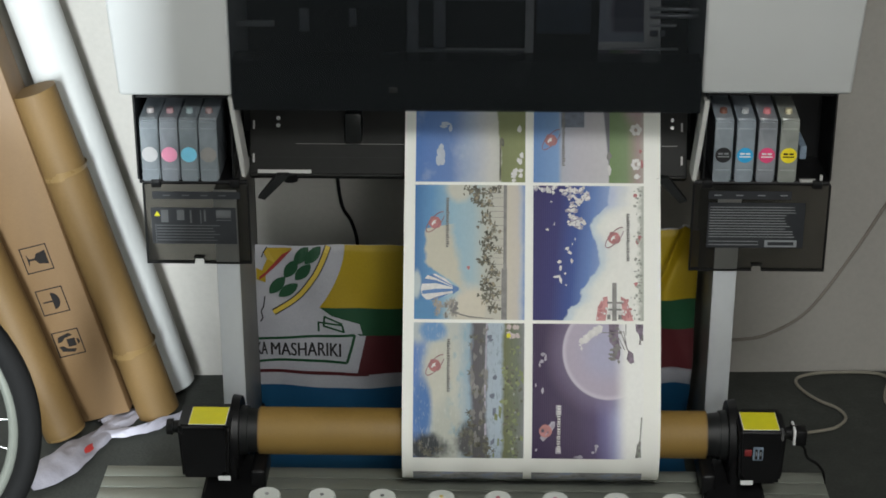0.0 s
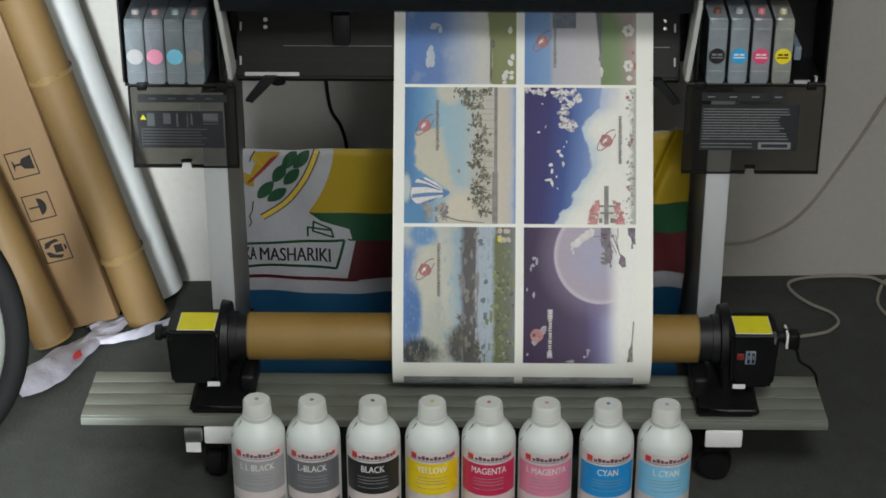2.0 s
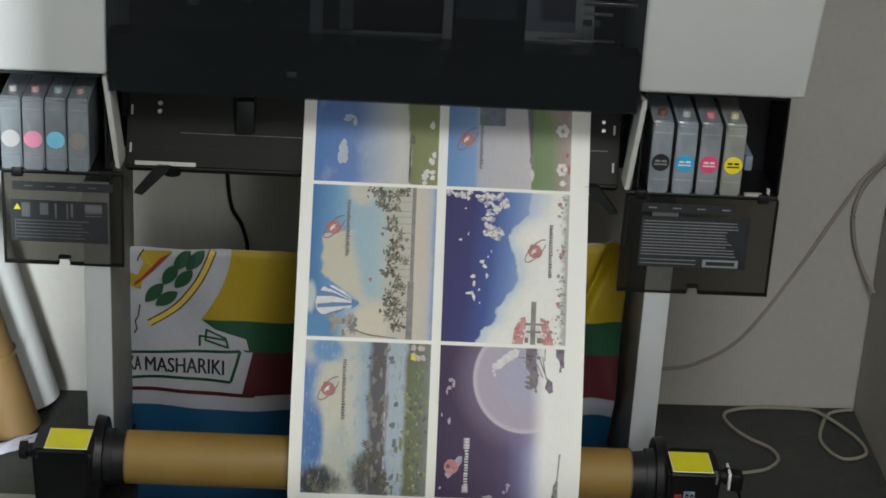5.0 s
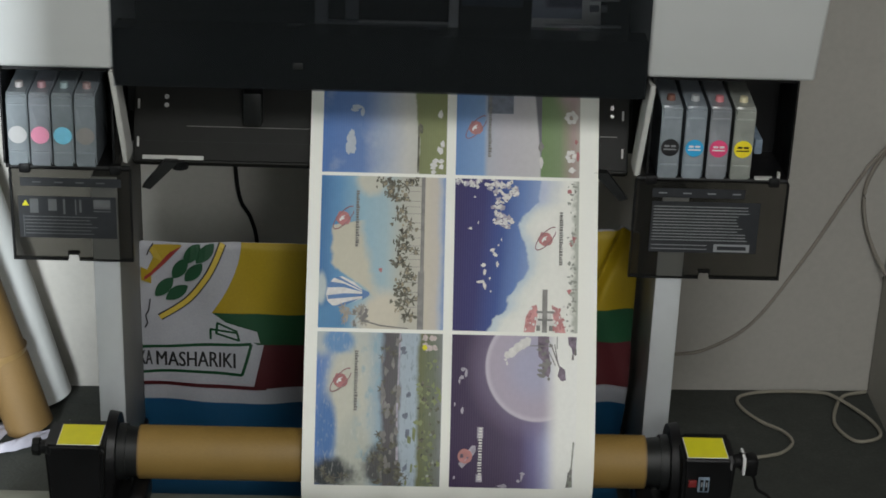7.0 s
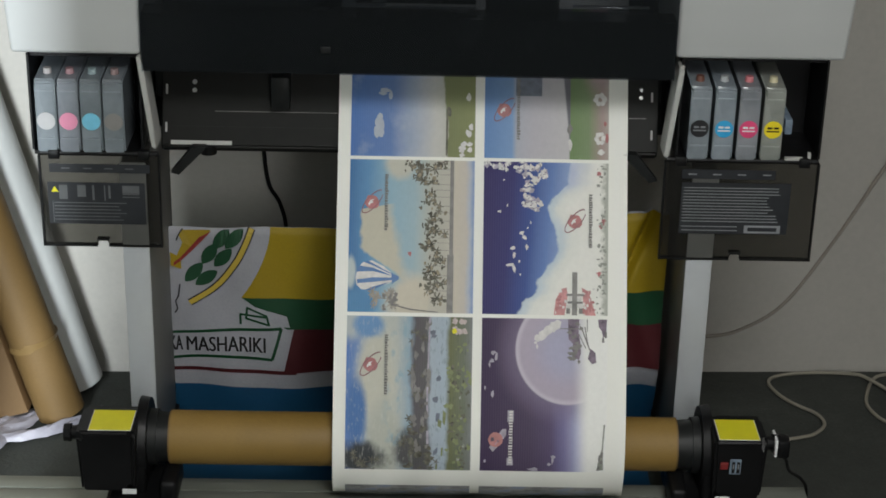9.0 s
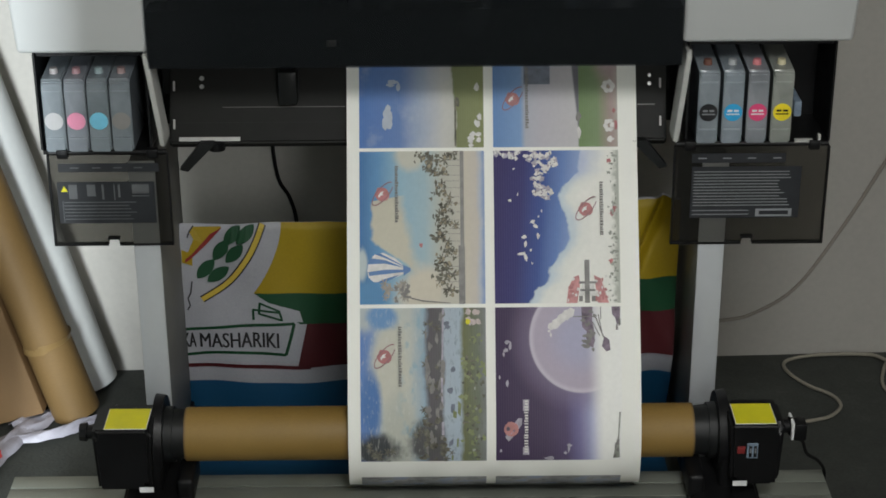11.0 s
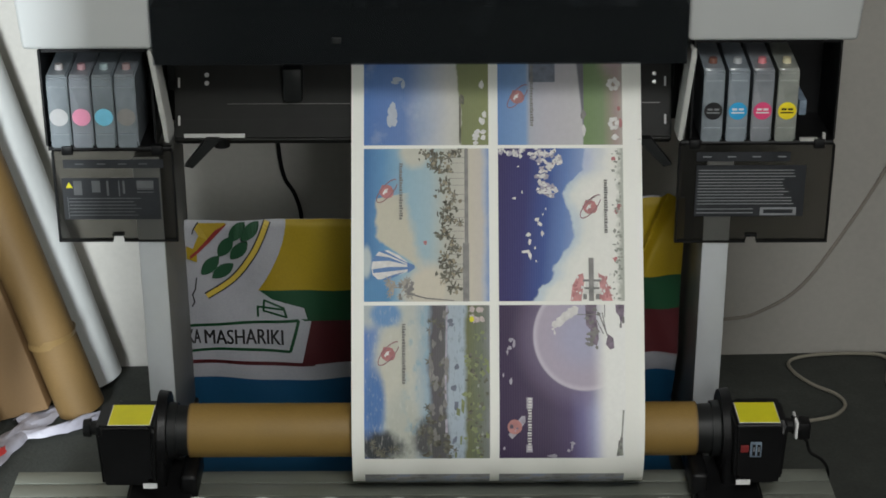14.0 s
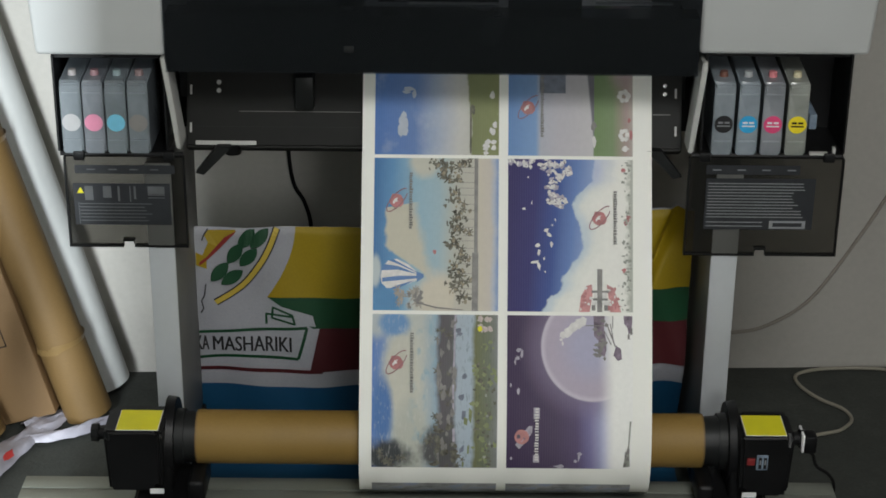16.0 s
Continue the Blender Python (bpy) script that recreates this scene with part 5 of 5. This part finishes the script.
def cloth_mark(name, shapes, mat, lift, joined=False):
    bm = bmesh.new()
    for pts in shapes:
        poly(bm, pts, lambda x, z: on_flag(x, z, lift))
        if not joined:
            part(name, bm, mat, flag, smooth=False)
            bm = bmesh.new()
    if joined:
        bmesh.ops.remove_doubles(bm, verts=bm.verts, dist=0.0004)
        part(name, bm, mat, flag, smooth=False)
    else:
        bm.free()


def ribbon(pts, w):
    P = [Vector((x, z)) for x, z in pts]
    P = [Vector((p.x, p.y)) for p in spline([(p.x, p.y, 0) for p in P], 6)]
    one, two = [], []
    for i, p in enumerate(P):
        d = (P[min(i + 1, len(P) - 1)] - P[max(i - 1, 0)]).normalized()
        nn = Vector((-d.y, d.x)) * w / 2
        one.append(tuple(p + nn))
        two.append(tuple(p - nn))
    return [[one[i], one[i + 1], two[i + 1], two[i]] for i in range(len(P) - 1)]


arcline = [(-0.2587, 0.410), (-0.2709, 0.3791), (-0.2868, 0.3499), (-0.3151, 0.3139), (-0.3573, 0.2858)]
cloth_mark("emblem_arc_edge", ribbon(arcline, 0.0125), FK, 0.0022, True)
cloth_mark("emblem_arc", ribbon(arcline, 0.0080), FL, 0.0030, True)
leaves = [(-0.3054, 0.3965, 0.95), (-0.2854, 0.3965, 0.85), (-0.3243, 0.3711, 1.0), (-0.3034, 0.3646, 0.85), (-0.349, 0.3396, 0.85), (-0.3299, 0.3297, 0.6)]
lf = []
for x, z, a in leaves:
    ca, sa = math.cos(a), math.sin(a)
    ring_ = [2 * math.pi * k / 18 for k in range(18)]
    lf.append([(x + 0.0208 * math.cos(t) * ca - 0.0104 * math.sin(t) * abs(math.sin(t)) ** 0.7 * sa, min(z + 0.0208 * math.cos(t) * sa + 0.0104 * math.sin(t) * abs(math.sin(t)) ** 0.7 * ca, 0.411)) for t in ring_])
cloth_mark("emblem_leaf", lf, FG, 0.0050)
cloth_mark("emblem_cob", [[(-0.3664, 0.4085), (-0.3221, 0.410), (-0.3227, 0.4066), (-0.349, 0.3809), (-0.3684, 0.3647), (-0.376, 0.365), (-0.3653, 0.389), (-0.372, 0.4019)], [(-0.385, 0.372), (-0.3684, 0.3647), (-0.3690, 0.345), (-0.385, 0.35)]], FY, 0.0045)
cloth_mark("emblem_stripe", [[(-0.3201, 0.409), (-0.3273, 0.4018), (-0.3491, 0.3776), (-0.3693, 0.3582), (-0.380, 0.35), (-0.380, 0.356), (-0.369, 0.3647), (-0.3517, 0.3841), (-0.3392, 0.3986)]], FR, 0.0052)
cloth_mark("emblem_scroll", sum((ribbon(p, 0.0022) for p in ([(-0.3715, 0.318), (-0.3746, 0.2975)], [(-0.3746, 0.2975), (-0.3797, 0.2875)], [(-0.3797, 0.2875), (-0.3769, 0.2742)], [(-0.3769, 0.2742), (-0.3817, 0.2659)])), []), FK, 0.0034, True)
cloth_mark("emblem_line", ribbon([(-0.3655, 0.410), (-0.3714, 0.4019), (-0.3749, 0.3922)], 0.0022), FK, 0.0054, True)
cloth_mark("banner_edge", ribbon([(-0.39, 0.230), (-0.33, 0.2345), (-0.27, 0.237), (-0.214, 0.2415)], 0.005) + ribbon([(-0.39, 0.184), (-0.33, 0.1885), (-0.27, 0.1875), (-0.229, 0.1865)], 0.005) + ribbon([(-0.214, 0.2415), (-0.221, 0.214), (-0.229, 0.1865)], 0.005), FG, 0.0022, True)
cloth_mark("banner_fold", sum((ribbon(p, 0.0036) for p in ([(-0.279, 0.246), (-0.279, 0.264)], [(-0.280, 0.264), (-0.236, 0.260)], [(-0.237, 0.261), (-0.233, 0.246)], [(-0.233, 0.247), (-0.270, 0.257)], [(-0.270, 0.256), (-0.268, 0.276)], [(-0.269, 0.276), (-0.236, 0.262)])), []), FG, 0.0022, True)
cloth_mark("banner_fold_tip", [[(-0.262, 0.279), (-0.205, 0.262), (-0.200, 0.243), (-0.225, 0.246), (-0.232, 0.258), (-0.262, 0.262)]], FW, 0.0020)
for word, at, wide in (("MASHARIKI", -0.3030, 0.70), ("KA", -0.3828, 0.42)):
    for shift, lift in ((0.0, 0.0034), (0.0012, 0.0037)):
        txt = letters(word, 0.0365, lambda x, y: on_flag(at + shift + x * wide, 0.1985 + y * 1.04 + 0.004 * x, lift))
        part("lettering", txt, FK, flag, "black lettering", smooth=False)

# ---- ink bottles on the floor ----
M["brand_ink"] = plain("brand_print", (0.16, 0.06, 0.08), 0.5, vary=0.3, scale=80)
def bottle(x, y, col, title, words):
    b = thing("ink_bottle", (x, y, 0), words, "bottle", "ink bottles in a row")
    first = set(bpy.data.objects)
    r = 0.0415
    body = part("body", lathe(bmesh.new(), [(r - 0.004, 0.001), (r, 0.006), (r, 0.166), (r - 0.0012, 0.174), (r - 0.005, 0.182), (0.0305, 0.1895), (0.0235, 0.1945), (0.0205, 0.199)], x, y, 40), M["hdpe"], b)
    cap = bmesh.new()
    lathe(cap, [(0.0226, 0.1965), (0.0228, 0.2025), (0.0213, 0.2030), (0.0203, 0.222), (0.0190, 0.2245)], x, y, 72)
    for v in cap.verts:
        if 0.2028 < v.co.z < 0.2235:
            a = math.atan2(v.co.y - y, v.co.x - x)
            k = 1 + 0.03 * (round(a * 36 / math.pi) % 2)
            v.co.x, v.co.y = x + (v.co.x - x) * k, y + (v.co.y - y) * k
    part("cap", cap, M["cap"], b, "white ribbed screw cap")
    dot = bmesh.new()
    cyl(dot, (x, y, 0.2245), (x, y, 0.2252), 0.0032, seg=14)
    part("cap_dot", dot, plain("cap_dot", tuple(0.5 * c + 0.1 for c in col), 0.5), b)

    def around(rr):
        return lambda a, z: (x + rr * math.sin(a / r), y - rr * math.cos(a / r), z)

    def wrap(z0, z1, half, rr, n=24, mid=0.0):
        bm = bmesh.new()
        f = around(rr)
        lo = [bm.verts.new(f(mid - half + 2 * half * i / n, z0)) for i in range(n + 1)]
        hi = [bm.verts.new(f(mid - half + 2 * half * i / n, z1)) for i in range(n + 1)]
        for i in range(n):
            bm.faces.new((lo[i], lo[i + 1], hi[i + 1], hi[i]))
        return bm
    ink = plain("label_ink", col, 0.42, vary=0.06, scale=30)
    lab = part("label", wrap(0.0300, 0.1640, 0.052, r + 0.0003), plain("label_paper", (0.62, 0.55, 0.54), 0.42, vary=0.08, scale=30), b)
    part("label_band", wrap(0.0945, 0.1455, 0.049, r + 0.0006), ink, lab)
    part("label_band", wrap(0.0300, 0.0770, 0.049, r + 0.0006), ink, lab)
    for k in range(9):
        part("brand_bar", wrap(0.1515, 0.1555 + 0.0012 * (k * 5 % 3), 0.0026, r + 0.0006, 4, -0.019 + 0.0062 * k), M["brand_ink"], lab)
    part("brand_line", wrap(0.1485, 0.1500, 0.036, r + 0.0006), M["bluegrey"], lab)
    part("brand_mark", wrap(0.1510, 0.1600, 0.0050, r + 0.0009, 6, -0.029), M["red"], lab)
    part("brand_mark", wrap(0.1520, 0.1585, 0.0030, r + 0.0009, 6, 0.036), M["red"], lab)
    f = around(r + 0.0009)
    tb = letters(title, 0.0128, lambda a, z: f(a * 0.92, 0.1300 + z * 1.15), 0.0)
    part("lettering", tb, M["pwhite"], lab, smooth=False)
    tb = letters(title, 0.0128, lambda a, z: f(a * 0.92 + 0.0005, 0.1302 + z * 1.15), 0.0)
    part("lettering", tb, M["pwhite"], lab, smooth=False)
    for z in (0.1215, 0.1165, 0.1115, 0.104):
        part("print_line", wrap(z, z + 0.0010, 0.024, r + 0.0009, 12), M["lidtext"], lab)
    slit = bmesh.new()
    cyl(slit, (x - 0.0385, y - 0.015, 0.172), (x - 0.023, y - 0.012, 0.196), 0.0009, seg=6)
    part("strap", slit, M["pgrey"], b)
    for ob in set(bpy.data.objects) - first:
        for v in ob.data.vertices:
            v.co.z *= 1.085


INKS = (((0.33, 0.32, 0.33), "L L BLACK", "white ink bottle with a light grey label"), ((0.13, 0.13, 0.14), "L-BLACK", "white ink bottle with a dark grey label"), ((0.02, 0.02, 0.022), "BLACK", "white ink bottle with a black label"),
        ((0.80, 0.58, 0.01), "YELLOW", "white ink bottle with a yellow label"), ((0.55, 0.025, 0.09), "MAGENTA", "white ink bottle with a magenta label"), ((0.68, 0.22, 0.33), "L MAGENTA", "white ink bottle with a pink label"),
        ((0.01, 0.25, 0.60), "CYAN", "white ink bottle with a blue label"), ((0.20, 0.50, 0.72), "L CYAN", "white ink bottle with a pale blue label"))
for i, (col, title, words) in enumerate(INKS):
    jit = (0.0, -0.004, 0.0, 0.002, 0.0, -0.001, 0.004, 0.004)[i]
    bottle(-0.3125 + 0.0878 * i + jit, -0.1965 - 0.001 * i, col, title, words)

# ---- tubes, box, wheel, bags on the left ----
whites = thing("white_paper_roll", (-0.594, 0.592, 0), "long white paper roll leaning to one side by the wall", "paper roll")
part("wound_paper", pipe(bmesh.new(), (-0.592, 0.582, 0.014), (-0.916, 0.590, 1.22), 0.046, 0.006, 40), M["whitetube"], whites)
part("inner_core", pipe(bmesh.new(), (-0.5912, 0.582, 0.011), (-0.9168, 0.590, 1.223), 0.0398, 0.004, 40), M["tube"], whites, "brown cardboard inner core")
ka = thing("kraft_tube", (-0.611, 0.475, 0), "brown cardboard tube with two bands of tape, leaning", "tube", "leaning tubes")
A0, A1 = Vector((-0.601, 0.480, 0.012)), Vector((-0.786, 0.490, 0.650))
part("tube", pipe(bmesh.new(), A0, A1, 0.0405, 0.005, 48), M["tube"], ka)
bm = bmesh.new()
cyl(bm, A1 + (A1 - A0).normalized() * -0.006, A1 + (A1 - A0).normalized() * 0.0015, 0.0403, seg=48)
part("end_plug", bm, M["tube"], ka, "flat cardboard end plug")
for t in (0.212, 0.765):
    p = A0.lerp(A1, t)
    d = (A1 - A0).normalized() * 0.0065 + Vector((0.003, 0, 0.002))
    bm = bmesh.new()
    cyl(bm, p - d, p + d, 0.0409, seg=48, cap=False)
    for v in bm.verts:
        v.co.z += 0.35 * (v.co.x - p.x)
    part("tape_band", bm, M["tape"], ka, "band of clear tape")
kb = thing("kraft_tube", (-0.762, 0.395, 0), "plain brown cardboard tube leaning beside the long box", "tube", "leaning tubes")
B0, B1 = Vector((-0.762, 0.395, 0.010)), Vector((-1.04, 0.44, 0.80))
part("tube", pipe(bmesh.new(), B0, B1, 0.039, 0.005, 48), M["tube"], kb)
part("end_band", pipe(bmesh.new(), B0, B0.lerp(B1, 0.006), 0.0393, 0.0012, 48), M["tape"], kb, "worn pale edge of the tube")
cart = thing("long_cardboard_box", (-0.70, 0.5, 0), "long brown cardboard box with black handling symbols, leaning", "box")
lean = pose(-0.704, 0.488, 0.012, -1.2, -15.2, 0)
bm = mk((-0.058, 0.058, -0.045, 0.045, 0.0, 1.15), bevel=0.003)
bmesh.ops.transform(bm, matrix=lean, verts=bm.verts)
carton = part("carton", bm, M["board"], cart)


def on_box(x, z):
    return lean @ Vector((x, -0.0456, z))


def sideways(pts, zc):
    """Turns a symbol on its side about its middle."""
    return [(z - zc - 0.006, zc - 0.014 - x) for x, z in pts]


def box_marks(shapes, zc):
    bm = bmesh.new()
    for pts in shapes:
        poly(bm, sideways(pts, zc), on_box)
    part("symbol", bm, M["ink"], carton, smooth=False)


def frame_of(zc, h=0.026):
    t = 0.0022
    return [bar(-h, h, zc - h, zc - h + t), bar(-h, h, zc + h - t, zc + h), bar(-h, -h + t, zc - h + t, zc + h - t), bar(h - t, h, zc - h + t, zc + h - t)]


box_marks(frame_of(0.355) + [[(-0.014, 0.375), (0.014, 0.375), (0.010, 0.357), (0.002, 0.352), (0.002, 0.342), (0.012, 0.338), (-0.012, 0.338), (-0.002, 0.342), (-0.002, 0.352), (-0.010, 0.357)]], 0.355)
box_marks(frame_of(0.268) + [[(-0.017, 0.268)] + [(0.017 * math.cos(a), 0.268 + 0.014 * math.sin(a)) for a in [math.pi * (1 - k / 10) for k in range(1, 10)]] + [(0.017, 0.268), (0.0015, 0.268), (0.0015, 0.250), (-0.0015, 0.250), (-0.0015, 0.268)]], 0.268)
box_marks(frame_of(0.180) + [bar(-0.008, 0.008, 0.178, 0.194), [(-0.020, 0.186), (-0.014, 0.192), (-0.011, 0.176), (-0.004, 0.168), (-0.004, 0.160), (-0.015, 0.164)], [(0.020, 0.186), (0.014, 0.192), (0.011, 0.176), (0.004, 0.168), (0.004, 0.160), (0.015, 0.164)], [(-0.006, 0.197), (0.006, 0.197), (0.003, 0.202), (-0.004, 0.201)]], 0.180)

bike = thing("bicycle_wheel", (-0.985, -0.06, 0), "bicycle wheel with black tyre and silver rim", "wheel")
WC, WR = Vector((-0.975, -0.07, 0.297)), 0.295


def ring(bm, R0, r, seg=72, m=12, sy=1.0):
    rings = []
    for i in range(seg):
        a = 2 * math.pi * i / seg
        rings.append([bm.verts.new(WC + Vector(((R0 + r * math.cos(b)) * math.cos(a), r * sy * math.sin(b), (R0 + r * math.cos(b)) * math.sin(a)))) for b in [2 * math.pi * k / m for k in range(m)]])
    for i in range(seg):
        for k in range(m):
            bm.faces.new((rings[i][k], rings[(i + 1) % seg][k], rings[(i + 1) % seg][(k + 1) % m], rings[i][(k + 1) % m]))
    return bm


part("tyre", ring(bmesh.new(), WR - 0.019, 0.019), M["rubber"], bike, "black rubber tyre")
part("rim", ring(bmesh.new(), WR - 0.044, 0.009, sy=1.2), M["alu"], bike, "silver metal rim")
bm = bmesh.new()
cyl(bm, WC - Vector((0, 0.04, 0)), WC + Vector((0, 0.04, 0)), 0.02, seg=24)
part("hub", bm, M["steel"], bike)
for i in range(28):
    a = 2 * math.pi * i / 28
    bm = bmesh.new()
    s = 0.03 if i % 2 else -0.03
    cyl(bm, WC + Vector((0.018 * math.cos(a + 0.5), s, 0.018 * math.sin(a + 0.5))), WC + Vector(((WR - 0.05) * math.cos(a), 0, (WR - 0.05) * math.sin(a))), 0.0011, seg=6)
    part("spoke", bm, M["steel"], bike)


def crumple(name, line, width, words, seed, tilt=0.4):
    """A strip of thin plastic film lying crumpled on the floor along a line."""
    P = spline(line, 10)
    rr = random.Random(seed)
    bm = bmesh.new()
    rows = []
    m = 12
    for i, p in enumerate(P):
        d = (P[min(i + 1, len(P) - 1)] - P[max(i - 1, 0)]).normalized()
        side = d.cross(Vector((0, 0, 1))).normalized()
        k = i / (len(P) - 1)
        w = width * (0.55 + 0.45 * math.sin(math.pi * min(1, k * 1.2 + 0.12)))
        row = []
        for j in range(m + 1):
            t = j / m - 0.5
            h = 0.006 + w * tilt * (0.25 - t * t) * 2 + 0.012 * abs(noise.noise(p * 22 + Vector((t * 3, seed, 0))))
            row.append(bm.verts.new(p + side * (t * w + 0.006 * noise.noise(p * 30 + Vector((seed, t, 0)))) + Vector((0, 0, h))))
        rows.append(row)
    for a, b in zip(rows, rows[1:]):
        for j in range(m):
            bm.faces.new((a[j], a[j + 1], b[j + 1], b[j]))
    ob = part(name, bm, M["bag"])
    return tagged(ob, words, "plastic bag")


bag = crumple("plastic_bag", [(-0.80, 0.205, 0), (-0.755, 0.27, 0), (-0.71, 0.355, 0), (-0.675, 0.42, 0)], 0.085, "crumpled white plastic bag with a red mark on the carpet", 3)
bm = bmesh.new()
poly(bm, disc(-0.696, 0.292, 0.007, 0.017, 12, 0.4, R), lambda x, y: (x, y, 0.036))
part("red_mark", bm, M["red"], bag, smooth=False)
crumple("plastic_wrap", [(-0.70, 0.425, 0), (-0.665, 0.45, 0), (-0.625, 0.505, 0)], 0.06, "clear crumpled plastic wrap under the tubes", 7)
crumple("plastic_strip", [(-0.695, 0.385, 0), (-0.63, 0.405, 0), (-0.575, 0.445, 0), (-0.535, 0.49, 0)], 0.026, "twisted white plastic strip on the carpet", 9, 0.9)

# ---- cables ----
def cable(name, pts, r, mat, words, n=8):
    return tagged(part(name, hose(bmesh.new(), pts, r, 10, n), mat), words, "cable")


cable("power_cable", [(0.53, 0.36, 0.005), (0.585, 0.415, 0.005), (0.628, 0.432, 0.005), (0.657, 0.441, 0.005), (0.684, 0.454, 0.005), (0.707, 0.488, 0.005), (0.699, 0.526, 0.005), (0.667, 0.559, 0.005), (0.643, 0.599, 0.005), (0.635, 0.637, 0.005), (0.652, 0.660, 0.005), (0.700, 0.673, 0.006), (0.783, 0.671, 0.008), (0.815, 0.645, 0.012), (0.862, 0.575, 0.006), (0.866, 0.515, 0.006), (0.820, 0.498, 0.005), (0.796, 0.555, 0.005), (0.812, 0.622, 0.005), (0.835, 0.660, 0.008), (0.876, 0.672, 0.01)], 0.0032, M["cable"], "off-white power cable looped on the carpet")
part("plug", mk((0.5182, 0.537, -0.008, 0.018, 0.226, 0.254), bevel=0.004), M["black"], tr, "black plug")
cable("black_lead", [(0.528, 0.005, 0.232), (0.533, 0.018, 0.216), (0.541, 0.03, 0.202), (0.548, 0.032, 0.183), (0.568, 0.04, 0.165), (0.588, 0.08, 0.12), (0.60, 0.14, 0.04), (0.605, 0.20, 0.006), (0.60, 0.26, 0.006)], 0.0024, M["rubber"], "thin black lead falling from the take-up unit")
cable("wall_cable", [(0.46, 0.6784, 0.073), (0.528, 0.6806, 0.074), (0.584, 0.6825, 0.087), (0.659, 0.6849, 0.14), (0.737, 0.6875, 0.264), (0.80, 0.683, 0.39), (0.84, 0.683, 0.46), (0.878, 0.675, 0.500)], 0.0032, M["greycable"], "grey cable drooping across the wall")
cable("wall_cable", [(0.879, 0.66, 0.52), (0.845, 0.682, 0.455), (0.828, 0.683, 0.40), (0.836, 0.683, 0.34), (0.856, 0.683, 0.29), (0.879, 0.66, 0.25)], 0.0036, M["greycable"], "short grey cable loop in the corner")
cable("black_cable", [(-0.262, 0.60, 0.60), (-0.262, 0.636, 0.45), (-0.255, 0.648, 0.37), (-0.236, 0.650, 0.33), (-0.226, 0.650, 0.27), (-0.23, 0.648, 0.10), (-0.21, 0.63, 0.005)], 0.0035, M["rubber"], "black cable hanging behind the printer")
